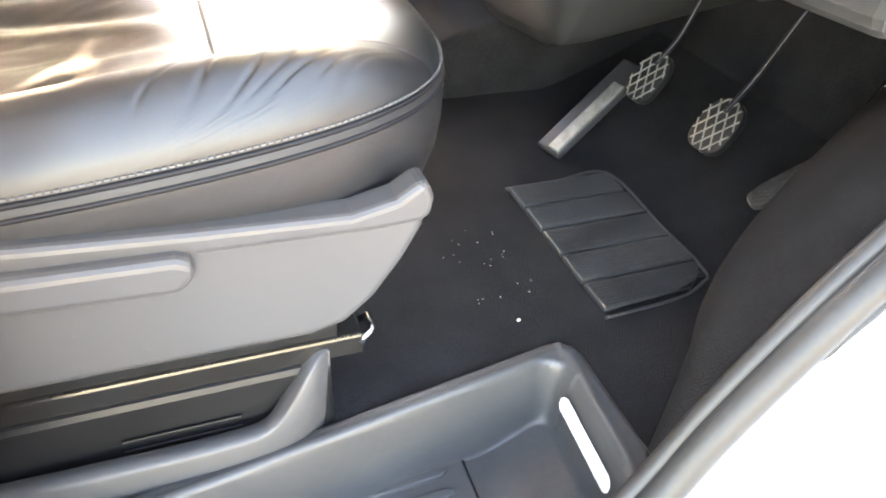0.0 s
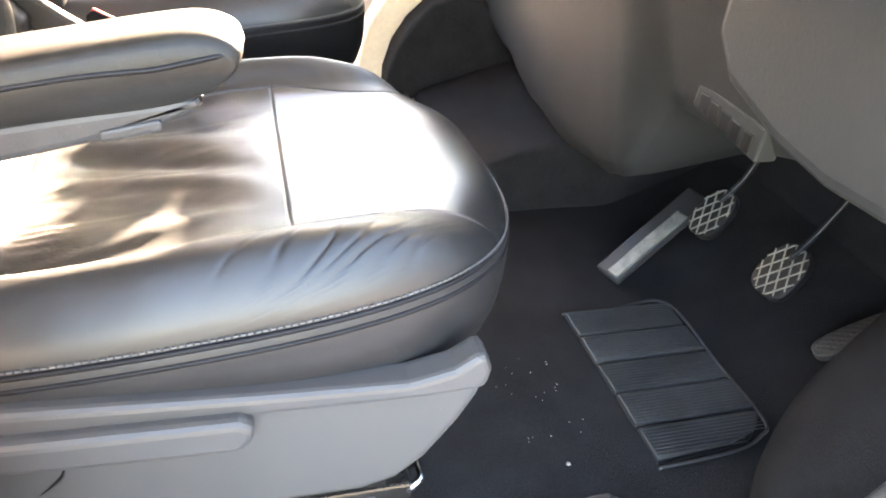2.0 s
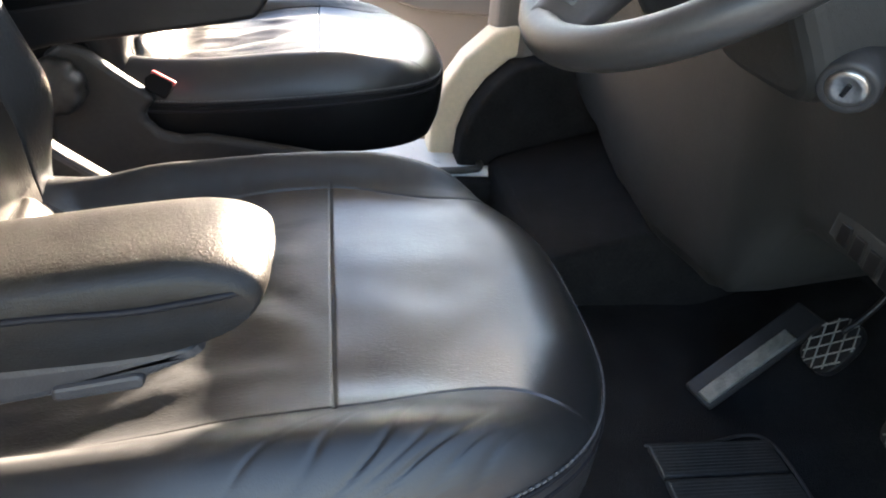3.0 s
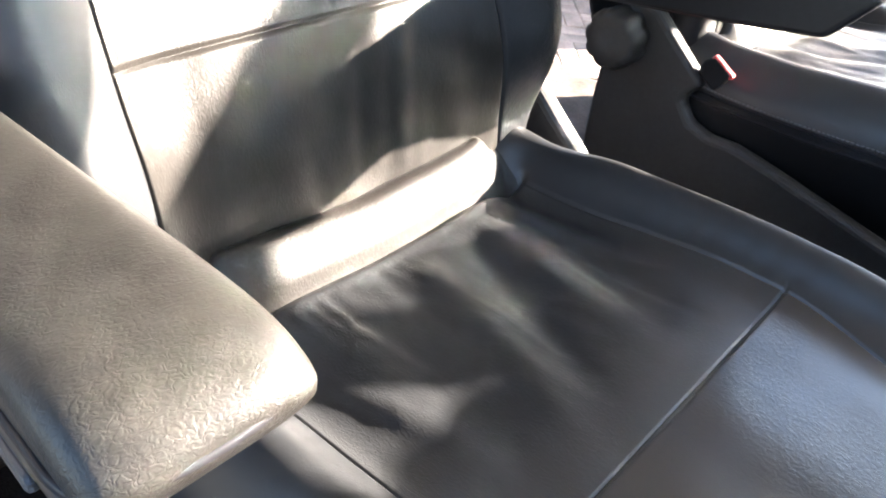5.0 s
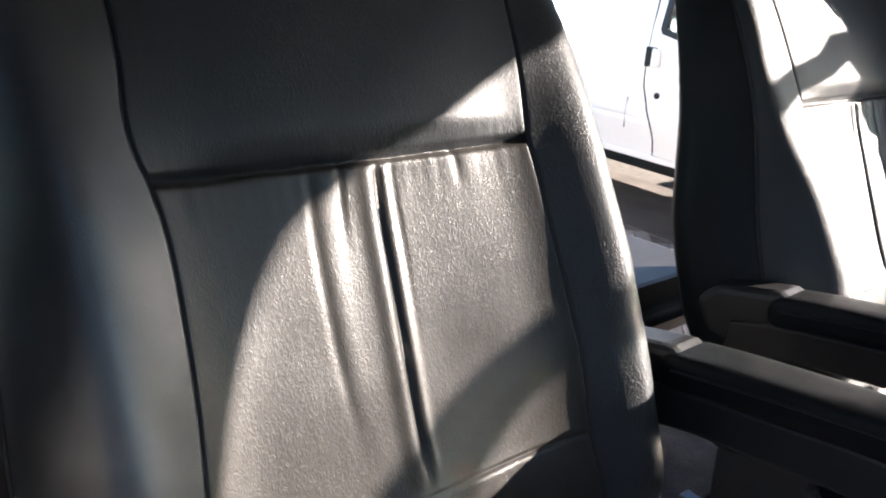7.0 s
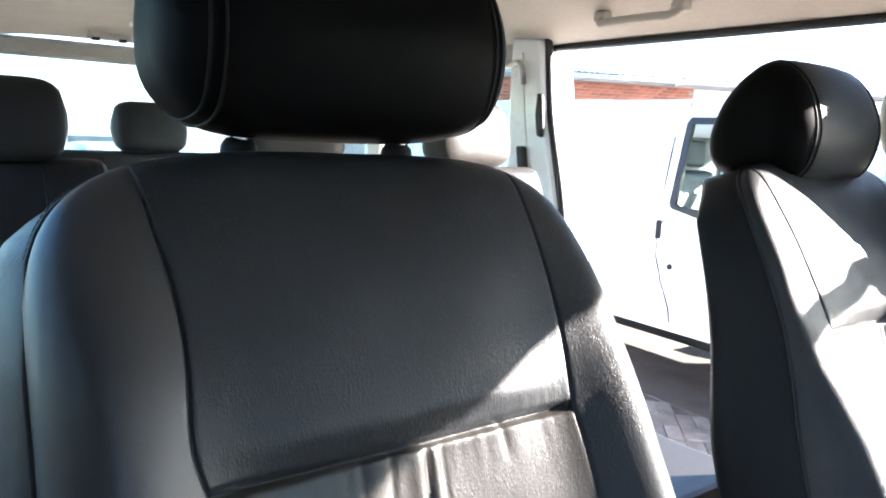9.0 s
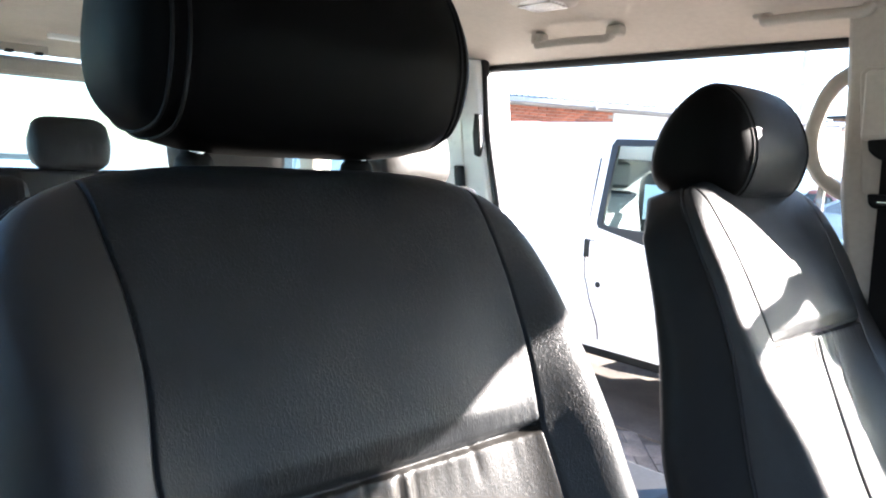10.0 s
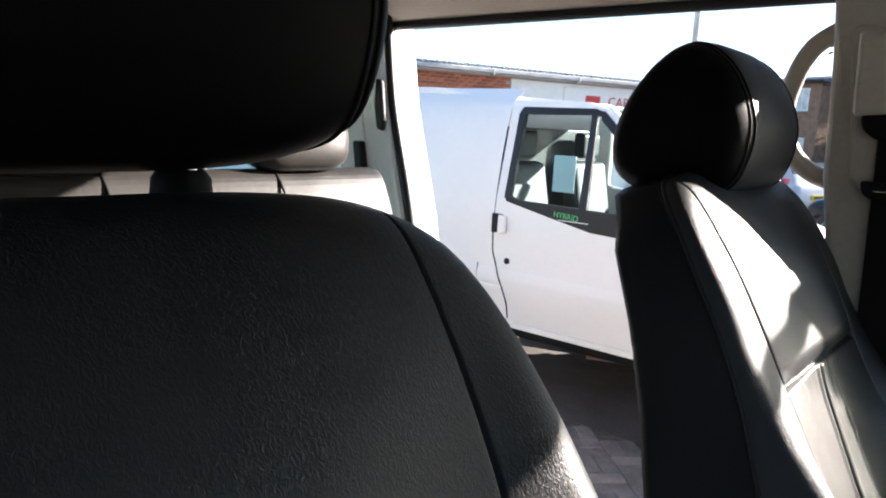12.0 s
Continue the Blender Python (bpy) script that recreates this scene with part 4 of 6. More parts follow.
seal_line = smooth_line([(-0.22, -0.535, -0.10), (0.10, -0.535, -0.11), (0.40, -0.530, -0.10), (0.56, -0.520, -0.065), (0.665, -0.500, 0.010), (0.735, -0.490, 0.105), (0.831, -0.485, 0.232), (0.97, -0.48, 0.40), (1.08, -0.475, 0.62), (1.02, -0.45, 0.90), (0.80, -0.40, 1.18), (0.60, -0.37, 1.36), (0.20, -0.365, 1.42)], 140)
seal = structure("door_seal", tube(seal_line, 0.021, 14), seal_grey, "glossy black rubber door seal", "door seal")
part("inner_lip", tube([(p[0] - 0.004, p[1] + 0.022, p[2] + 0.014) for p in seal_line[:95]], 0.012, 10), seal_grey, seal)
# painted sill and front pillar outside the seal
verts, faces = [], []
rows = [(0.0, 0.0), (0.014, -0.006), (0.040, -0.004), (0.075, 0.0), (0.10, -0.02), (0.115, -0.05), (0.16, -0.065), (0.25, -0.075), (0.33, -0.09), (0.345, -0.12), (0.34, -0.30)]
for p in seal_line[:88]:
    up = step(0.5, 1.05, p[0])
    for out, down in rows:
        verts.append((p[0] + down * -0.55 * up + 0.16 * out * up, p[1] - out * (1 - 0.35 * up), p[2] + down * (1 - up) - 0.35 * out * up - 0.012))
n = len(rows)
for i in range(87):
    for k in range(n - 1):
        faces.append((i * n + k, i * n + k + 1, (i + 1) * n + k + 1, (i + 1) * n + k))
structure("door_sill", mesh(verts, faces), paint_white, "white painted sill and front pillar foot", "door sill")

# driver's side middle pillar
structure("pillar_right", prism([(0.046, -0.44), (0.040, -0.42), (0.0, -0.405), (-0.25, -0.40), (-0.32, -0.44), (-0.32, -0.60), (-0.02, -0.60), (0.03, -0.55)], "z", -0.06, 1.40, 0.02, 4), plastic_mid, "grey pillar trim beside the driver seat", "pillar")

# heel pad of the mat, with its ribs
heel = thing("heel_pad", (0.896, -0.003, -0.018), "worn ribbed rubber heel pad on the carpet", "heel pad")
for k in range(5):
    y1 = 0.182 - 0.0735 * k
    y0 = y1 - 0.0665
    x1 = 0.112
    corner = [(-0.102, y0), (x1, y0)] if k < 4 else [(-0.100, y0 + 0.004), (0.03, y0 + 0.012), (0.085, y0 + 0.030), (x1 - 0.004, y0 + 0.055)]
    strip_ = part("rib", prism(corner + [(x1, y1), (-0.102, y1)], "z", 0.0, 0.010 + 0.001 * (k % 2), 0.003), rubber, heel)
    ribs = [box(-0.098, x1 - 0.006 - (0.05 if k == 4 and n_ > 5 else 0), y1 - 0.006 - 0.0066 * n_ - 0.0018, y1 - 0.006 - 0.0066 * n_, 0.0105, 0.0122, 0.0004, 1) for n_ in range(9)]
    part("fine_ribs", joined(ribs), rubber, strip_)
part("backing", prism([(-0.100, -0.178), (0.06, -0.168), (0.108, -0.130), (0.114, 0.0), (0.112, 0.182), (-0.100, 0.182)], "z", -0.004, 0.0025, 0.001, 1), plastic_black, heel)
part("edge", tube(smooth_line([(-0.104, 0.186, 0.003), (0.0, 0.186, 0.003), (0.116, 0.186, 0.003), (0.118, 0.0, 0.003), (0.116, -0.130, 0.003), (0.09, -0.160, 0.003), (0.03, -0.180, 0.003), (-0.104, -0.188, 0.003)], 60), 0.0028, 6), rubber, heel)


steel_worn = material("worn pedal steel", (0.22, 0.22, 0.20), 0.5, metal=0.6, var=0.3, scale=40)


def pedal(name, place, w, h, tilt, yaw, label, arm_top):
    """Oval pad with a lattice of raised worn ribs, on a bent arm."""
    ob = thing(name, place, label, "pedal", "pedals")
    m = Matrix.Rotation(radians(yaw), 4, "Z") @ Matrix.Rotation(radians(tilt), 4, "Y")
    outline = [(w * math.copysign(abs(math.cos(a)) ** 0.7, math.cos(a)) * (1 - 0.12 * math.sin(a)), h * math.copysign(abs(math.sin(a)) ** 0.7, math.sin(a))) for a in np.linspace(0, 2 * math.pi, 32, endpoint=False)]
    part("pad", moved(prism(outline, "x", -0.006, 0.010, 0.003), m), plastic_black, ob)
    inside = lambda y, z: abs(y / w) ** 2.4 + abs(z / h) ** 2.4 < 0.93
    bars = []
    for sgn in (-1, 1):
        for k in range(-7, 8):
            pts = []
            for t in np.linspace(-1.6, 1.6, 80):
                y, z = k * 0.0205 + t * h * 0.62, sgn * t * h
                if inside(y, z):
                    pts.append((-0.008, y, z))
            if len(pts) > 4:
                bars.append(tube([pts[0], pts[-1]], 0.0015, 5))
    part("lattice", moved(joined(bars), m), steel_worn, ob, "worn bright lattice on the pad")
    part("arm", tube(smooth_line([(0.006, 0, h * 0.5), (0.045, 0.0, h * 1.5), tuple(0.55 * c for c in arm_top), arm_top], 16), 0.008, 8, False, 0.6), plastic_black, ob)
    return ob


pedal("brake_pedal", (1.10, 0.026, 0.158), 0.040, 0.051, 36, 4, "brake pedal with worn metal lattice pad", (0.16, -0.02, 0.33))
pedal("clutch_pedal", (1.068, 0.196, 0.176), 0.036, 0.050, 36, 4, "clutch pedal with worn metal lattice pad", (0.16, 0.0, 0.33))
accel = thing("accelerator_pedal", (1.185, -0.098, 0.112), "long black accelerator pedal", "pedal", "pedals")
gas = [(0.028 * math.copysign(abs(math.cos(a)) ** 0.6, math.cos(a)), 0.085 * math.copysign(abs(math.sin(a)) ** 0.75, math.sin(a))) for a in np.linspace(0, 2 * math.pi, 32, endpoint=False)]
part("pad", moved(prism(gas, "x", -0.006, 0.008, 0.003), Matrix.Rotation(radians(-20), 4, "Z") @ Matrix.Rotation(radians(52), 4, "Y")), rubber, accel, "ribbed rubber pad")
part("arm", tube(smooth_line([(0.03, 0.005, 0.03), (0.09, 0.01, 0.09), (0.14, 0.0, 0.22)], 12), 0.007, 8), steel_dark, accel)
gm = Matrix.Rotation(radians(-20), 4, "Z") @ Matrix.Rotation(radians(52), 4, "Y")
bars = []
for sgn in (-1, 1):
    for k in range(-8, 9):
        run = [(-0.007, t, k * 0.016 + sgn * t * 1.3) for t in np.linspace(-0.024, 0.024, 40) if abs(t / 0.026) ** 3 + abs((k * 0.016 + sgn * t * 1.3) / 0.080) ** 3 < 0.95]
        if len(run) > 4:
            bars.append(tube([run[0], run[-1]], 0.0012, 5))
part("lattice", moved(joined(bars), gm), rubber, accel, "raised lattice on the pad")
rest = thing("foot_rest", (0.93, 0.29, -0.01), "grey ribbed foot rest beside the clutch", "foot rest")
part("plate", moved(box(0.0, 0.26, -0.035, 0.030, -0.012, 0.006, 0.006), Matrix.Rotation(radians(14), 4, "Z") @ Matrix.Rotation(radians(-34), 4, "Y")), plastic_dark, rest)
part("tread", moved(box(0.006, 0.20, -0.032, -0.002, 0.004, 0.012, 0.004), Matrix.Rotation(radians(14), 4, "Z") @ Matrix.Rotation(radians(-34), 4, "Y")), steel_worn, rest, "bright worn tread")

# crumbs on the carpet
bits = []
rng = random.Random(4)
for x, y, r in [(0.662, -0.156, 0.0032)] + [(0.60 + 0.12 * rng.random(), -0.12 + 0.22 * rng.random(), 0.0006 + 0.0007 * rng.random()) for _ in range(22)] + [(0.90 + 0.1 * rng.random(), -0.33 + 0.1 * rng.random(), 0.0012) for _ in range(5)]:
    bm = bmesh.new()
    bmesh.ops.create_icosphere(bm, subdivisions=1, radius=r)
    for q in bm.verts:
        q.co = Vector((q.co.x * (0.7 + 0.6 * rng.random()) + x, q.co.y + y, q.co.z * 0.7 - 0.016))
    bits.append(from_bm(bm))
crumb_mat = material("pale crumb", (0.55, 0.50, 0.42), 0.9, var=0.2)
tagged(part("crumbs", joined(bits), crumb_mat), "pale crumbs scattered on the carpet", "crumbs", "", "stuff")

# ---------------------------------------------------------------- dash, column and wheel
EDGE = [(-0.50, 0.58), (-0.30, 0.515), (-0.14, 0.44), (0.0, 0.41), (0.17, 0.40), (0.30, 0.21), (0.36, 0.19), (0.58, 0.165), (0.77, 0.18), (1.0, 0.24), (1.32, 0.32)]


def dash_point(u, v):
    y = -0.47 + 1.78 * v
    zb = along(EDGE, y)
    path = [(1.32, zb + 0.06), (0.99, zb + 0.004), (0.925, zb), (0.905, zb + 0.03), (0.86, zb + 0.5 * (0.74 - zb)), (0.80, 0.74), (0.765, 0.82), (0.79, 0.885), (0.88, 0.915), (1.45, 0.93)]
    k = u * (len(path) - 1)
    i = min(int(k), len(path) - 2)
    f = k - i
    return (path[i][0] * (1 - f) + path[i + 1][0] * f, y, path[i][1] * (1 - f) + path[i + 1][1] * f + 0.002 * noise.noise(Vector((y * 6, k, 0))))


dash = structure("dashboard", surface(dash_point, list(np.linspace(0, 1, 64)), list(np.linspace(0, 1, 110)), None, False), dash_mat, "dark grey moulded dashboard", "dashboard")
vent = part("vent_grille", prism([(0.100, 0.474), (0.105, 0.430), (-0.060, 0.412), (-0.064, 0.462)], "x", 0.895, 0.930, 0.004, 2), dash_mat, dash)
for k in range(5):
    part("vent_slot", box(0.8925, 0.9, 0.066 - 0.028 * k, 0.087 - 0.028 * k, 0.430 - 0.003 * k, 0.458 - 0.003 * k, 0.002), plastic_black, vent, "dark square vent opening")
part("knee_panel", prism([(-0.088, 0.72), (-0.079, 0.596), (-0.123, 0.548), (-0.22, 0.519), (-0.30, 0.508), (-0.46, 0.515), (-0.46, 0.75), (-0.10, 0.75)], "x", 0.765, 0.90, 0.018, 3), dash_mat, dash)
column = thing("steering_column", (0.66, 0.0, 0.72), "dark plastic steering column shroud with ignition lock", "steering column")
tilt = Matrix.Rotation(radians(-32), 4, "Y")
shroud = [(0.10 * math.copysign(abs(math.cos(a)) ** 0.6, math.cos(a)), 0.075 * math.copysign(abs(math.sin(a)) ** 0.6, math.sin(a))) for a in np.linspace(0, 2 * math.pi, 40, endpoint=False)]
part("shroud", moved(prism(shroud, "x", -0.03, 0.24, 0.02, 4), tilt), dash_mat, column)
lock_m = Matrix.Translation((0.022, -0.098, -0.035)) @ Matrix.Rotation(radians(28), 4, "X") @ Matrix.Rotation(radians(-40), 4, "Z")
lock = part("lock_collar", moved(lathe([(0.024, 0.02), (0.024, -0.012), (0.021, -0.017), (0.016, -0.014)], 32, "y"), lock_m), plastic_dark, column)
part("lock_barrel", moved(lathe([(0.0165, 0.0), (0.0165, -0.015), (0.0145, -0.0175), (0.010, -0.0165)], 28, "y"), lock_m), steel, lock, "bright ignition lock barrel")
part("key_slot", moved(box(-0.0018, 0.0018, -0.0190, -0.010, -0.006, 0.006, 0.0004), lock_m), plastic_black, lock)
wheel = thing("steering_wheel", (0.60, 0.0, 0.80), "black leather steering wheel", "steering wheel")
wm = Matrix.Rotation(radians(-40), 4, "Y")
part("rim", moved(tube([(0.185 * math.cos(a), 0.185 * math.sin(a), 0) for a in np.linspace(0, 2 * math.pi, 72, endpoint=False)], 0.0178, 16, True), wm), leather_wheel, wheel)
part("hub", moved(lathe([(0.004, 0.014), (0.04, 0.013), (0.078, 0.006), (0.100, -0.010), (0.104, -0.040), (0.08, -0.07)], 40), wm), dash_mat, wheel)
for (ax, ay), (bx, by) in (((0.175, 0.030), (0.04, 0.06)), ((0.175, -0.030), (0.04, -0.06)), ((-0.178, 0.012), (-0.055, 0.082)), ((-0.085, -0.160), (-0.03, -0.06))):
    mid = ((ax + bx) / 2, (ay + by) / 2, -0.008)
    sp = part("spoke", moved(tube(smooth_line([(ax, ay, -0.002), mid, (bx, by, -0.012)], 10), [0.027 + 0.0012 * i for i in range(11)], 12, False, 0.42), wm), leather_wheel, wheel)
    at = lambda f, z: (ax + (bx - ax) * f, ay + (by - ay) * f, z)
    part("slot_bezel", moved(tube([at(0.17, 0.003), at(0.80, 0.004)], 0.0138, 12, False, 0.62), wm), leather_wheel, sp)
    part("slot", moved(tube([at(0.20, 0.0055), at(0.77, 0.0065)], 0.0105, 10, False, 0.85), wm), collar_black, sp, "black spoke slot")

# raised carpeted step on the passenger side and its sill
structure("footwell_step", prism([(0.70, -0.03), (0.70, 0.075), (0.72, 0.092), (0.90, 0.150), (1.10, 0.20), (1.40, 0.42), (1.40, -0.03)], "y", 0.585, 1.105, 0.012, 3), carpet, "dark carpeted passenger footwell rise", "footwell")
structure("footwell_arch", prism([(0.622, 0.05), (0.626, 0.13), (0.650, 0.205), (0.690, 0.268), (0.745, 0.320), (0.83, 0.347), (0.92, 0.318), (0.985, 0.215), (1.06, 0.06), (1.06, -0.02), (0.64, -0.02)], "y", 1.115, 1.34, 0.012, 3), carpet, "dark rounded carpet trim in the passenger footwell", "footwell trim")
structure("sill_carpet", box(-0.05, 0.72, 1.03, 1.073, -0.03, 0.050, 0.008), carpet, "dark carpet edge beside the passenger sill", "carpet edge")
structure("aperture_trim", prism([(0.630, 0.045), (0.632, 0.13), (0.655, 0.205), (0.695, 0.268), (0.75, 0.32), (0.83, 0.347), (0.90, 0.36), (0.90, 0.45), (0.80, 0.425), (0.70, 0.385), (0.632, 0.318), (0.585, 0.240), (0.560, 0.150), (0.555, 0.045)], "y", 1.20, 1.30, 0.012, 3), trim_cream, "pale cream curved trim round the passenger door opening", "door opening trim")
sill_l = structure("sill_left", prism([(1.075, -0.10), (1.075, 0.045), (1.09, 0.060), (1.30, 0.055), (1.36, 0.03), (1.40, -0.08), (1.40, -0.30), (1.30, -0.34)], "x", -0.05, 0.80, 0.012, 3), paint_white, "white painted passenger door sill", "door sill")
part("sill_edge", tube(smooth_line([(0.28, 1.068, 0.056), (0.50, 1.070, 0.060), (0.64, 1.078, 0.063), (0.678, 1.095, 0.066), (0.672, 1.16, 0.068), (0.655, 1.24, 0.066)], 30), 0.010, 8), plastic_grey, sill_l, "grey sill edge strip")
part("sill_seal", tube([(0.645, 1.215, 0.064), (0.585, 1.34, 0.066), (0.50, 1.40, 0.050)], 0.008, 8), carpet_brown, sill_l, "brown seal across the sill")


def open_door():
    """The passenger door, swung out on its front hinges."""
    d = thing("passenger_door", (1.03, 1.36, 0.0), "white front door standing open with grey trim", "car door", "", "", 128)
    # local x runs from the hinge to the free edge, local y to the trim side
    skin = [(0.0, -0.28), (0.25, -0.30), (1.02, -0.30), (1.06, -0.20), (1.06, 0.70), (0.0, 0.74)]
    part("skin", prism([(x, z) for x, z in skin], "y", -0.07, -0.045, 0.012, 3), paint_white, d)
    part("inner_frame", prism([(x * 0.985, z) for x, z in skin], "y", -0.045, 0.0, 0.010, 2), paint_white, d)
    trim = part("trim_panel", prism([(0.06, -0.22), (0.96, -0.24), (0.99, -0.12), (0.99, 0.70), (0.03, 0.74), (0.03, 0.0)], "y", 0.0, 0.035, 0.014, 3), door_trim, d, "greige moulded door trim")
    part("pocket", prism([(0.08, -0.20), (0.94, -0.22), (0.94, -0.03), (0.70, 0.0), (0.35, 0.02), (0.08, 0.10)], "y", 0.030, 0.085, 0.016, 3), door_trim, trim)
    part("armrest", prism([(0.20, 0.36), (0.62, 0.30), (0.88, 0.30), (0.90, 0.36), (0.62, 0.38), (0.22, 0.43)], "y", 0.030, 0.085, 0.012, 3), plastic_grey, trim)
    part("handle", prism([(0.22, 0.47), (0.36, 0.46), (0.36, 0.52), (0.22, 0.53)], "y", 0.032, 0.050, 0.006, 2), plastic_grey, trim)
    rim = [(0.03, 0.74), (0.12, 0.98), (0.24, 1.14), (0.33, 1.215), (0.44, 1.295), (0.60, 1.365), (0.80, 1.415), (0.98, 1.445), (1.045, 1.40), (1.055, 0.70)]
    part("window_frame", tube(smooth_line([(x, -0.03, z) for x, z in rim], 60), [0.040 - 0.014 * step(20, 34, i) for i in range(61)], 10, False, 0.9), seal_mat, d)
    part("division_bar", tube([(0.27, -0.03, 0.72), (0.27, -0.03, 1.03)], 0.014, 8), seal_mat, d)
    g = part("pane", prism([(0.05, 0.73), (0.13, 0.97), (0.25, 1.13), (0.34, 1.205), (0.45, 1.285), (0.60, 1.355), (0.80, 1.405), (0.98, 1.435), (1.035, 1.39), (1.04, 0.71)], "y", -0.032, -0.028, 0), pane_clear, d)
    g.visible_shadow = False


open_door()

# ---------------------------------------------------------------- roof, pillars, rear body
def roof_point(u, v):
    x, y = 0.72 - 4.25 * u, -0.42 + 1.76 * v
    return (x, y, 1.535 - 0.115 * abs((y - 0.46) / 0.88) ** 3.2 - 0.04 * step(0.3, 0.75, x) - 0.05 * step(-3.0, -3.5, x))


roof_us, roof_vs = list(np.linspace(0, 1, 60)), list(np.linspace(0, 1, 50))
structure("ceiling", surface(roof_point, roof_us, roof_vs), headliner, "greige cloth headlining", "ceiling")
structure("roof_skin", surface(lambda u, v: (lambda p: (p[0], p[1], p[2] + 0.045))(roof_point(u, v)), roof_us, roof_vs, None, True), paint_white, "white painted roof", "roof")
for y, nm in ((1.335, "roof_rail_left"), (-0.425, "roof_rail_right")):
    structure(nm, tube([(0.72, y, 1.398), (0.3, y, 1.418), (-1.5, y, 1.415), (-3.5, y, 1.383)], 0.013, 10), seal_mat, "black roof edge seal above the door openings", "roof rail")
structure("windscreen_header", box(0.66, 0.76, -0.44, 1.36, 1.38, 1.50, 0.03, 3), trim_beige, "pale windscreen header", "roof rail")
for y, nm in ((-0.44, "front_pillar_right"), (1.36, "front_pillar_left")):
    structure(nm, tube(smooth_line([(0.50, y, 1.475), (0.60, y, 1.455), (0.70, y, 1.385), (0.80, y, 1.30), (1.00, y, 1.16), (1.36, y, 0.90), (1.40, y, 0.60), (1.40, y, 0.10)], 20), [0.060 - 0.016 * step(9, 14, i) for i in range(21)], 12), trim_beige, "pale front pillar trim", "pillar")
structure("toe_board", prism([(1.20, -0.05), (1.36, 0.10), (1.40, 0.62), (1.425, 0.62), (1.425, -0.10), (1.20, -0.10)], "y", -0.476, 1.36, 0.006, 1), carpet, "dark carpeted toe board below the dashboard", "toe board")
structure("bulkhead", box(1.42, 1.47, -0.46, 1.38, -0.30, 0.94, 0.01), plastic_black, "dark bulkhead behind the dashboard", "bulkhead")
structure("bonnet", prism([(1.40, 0.94), (1.9, 0.78), (2.05, 0.55), (2.08, -0.2), (1.40, -0.2)], "y", -0.46, 1.38, 0.06, 3), paint_white, "white bonnet ahead of the windscreen", "bonnet")
ws = structure("windscreen", prism([(0.72, 1.43), (1.40, 0.94), (1.403, 0.944), (0.723, 1.434)], "y", -0.42, 1.34, 0), pane_screen, "lightly tinted windscreen", "windscreen")
ws.visible_shadow = False

# left middle pillar with its belt
pil = structure("pillar_left", prism([(-0.36, 1.47), (-0.345, 1.30), (-0.335, 1.10), (-0.30, 0.88), (-0.095, 0.88), (-0.12, 1.05), (-0.155, 1.25), (-0.16, 1.34), (-0.10, 1.42), (-0.04, 1.46)], "y", 1.205, 1.36, 0.018, 4), trim_beige, "greige moulded middle pillar trim", "pillar")
part("lower_trim", prism([(-0.34, 0.878), (-0.095, 0.878), (-0.04, 0.68), (-0.01, 0.55), (0.01, 0.30), (0.02, -0.05), (-0.42, -0.05), (-0.40, 0.40)], "y", 1.20, 1.36, 0.016, 3), plastic_black, pil, "black lower pillar trim")
part("panel_frame", prism([(-0.309, 1.345), (-0.189, 1.340), (-0.149, 1.325), (-0.134, 1.10), (-0.149, 1.085), (-0.274, 1.085), (-0.289, 1.10), (-0.319, 1.33)], "y", 1.196, 1.207, 0.004, 2), trim_beige, pil)
part("belt_cover", prism([(-0.302, 1.335), (-0.174, 1.330), (-0.159, 1.255), (-0.174, 1.228), (-0.219, 1.205), (-0.296, 1.200)], "y", 1.170, 1.200, 0.010, 3), trim_beige, pil)
part("belt_guide", prism([(-0.284, 1.203), (-0.219, 1.208), (-0.172, 1.232), (-0.164, 1.21), (-0.184, 1.178), (-0.209, 1.165), (-0.259, 1.165), (-0.279, 1.18)], "y", 1.172, 1.198, 0.006, 2), collar_black, pil)
belt = part("belt", prism([(-0.257, 1.20), (-0.201, 1.20), (-0.181, 0.62), (-0.239, 0.62)], "y", 1.183, 1.186, 0.001, 1), webbing, pil, "black seat belt webbing")
part("belt_stop", prism([(-0.270, 1.100), (-0.188, 1.100), (-0.190, 1.082), (-0.200, 1.074), (-0.255, 1.072), (-0.266, 1.080)], "y", 1.166, 1.194, 0.005, 2), collar_black, belt)
part("stop_pin", box(-0.250, -0.222, 1.1640, 1.1665, 1.084, 1.0865, 0.0008), chrome, belt)
grab = thing("pillar_grab_handle", (-0.36, 1.28, 1.20), "pale moulded grab handle on the middle pillar", "grab handle")
part("grip", tube(smooth_line([(0.02, 0, 0.155), (-0.03, -0.005, 0.12), (-0.055, -0.01, 0.06), (-0.062, -0.01, 0.0), (-0.045, -0.008, -0.06), (-0.01, 0.0, -0.095), (0.03, 0, -0.11)], 36), 0.0165, 12), trim_beige, grab)


def roof_grip(x, y, z, length):
    g = thing("roof_grab_handle", (x, y, z), "beige folding grab handle on the headlining", "grab handle", "roof handles")
    h = length / 2
    part("grip", tube(smooth_line([(-h, 0, 0.012), (-h + 0.012, -0.026, -0.012), (-h + 0.05, -0.036, -0.014), (0, -0.040, -0.014), (h - 0.05, -0.036, -0.014), (h - 0.012, -0.026, -0.012), (h, 0, 0.012)], 44), 0.0115, 10, False, 0.8), trim_beige, g)
    for sgn in (-1, 1):
        part("end_cap", box(sgn * h - 0.022, sgn * h + 0.022, -0.020, 0.012, -0.006, 0.022, 0.008, 3), trim_beige, g)


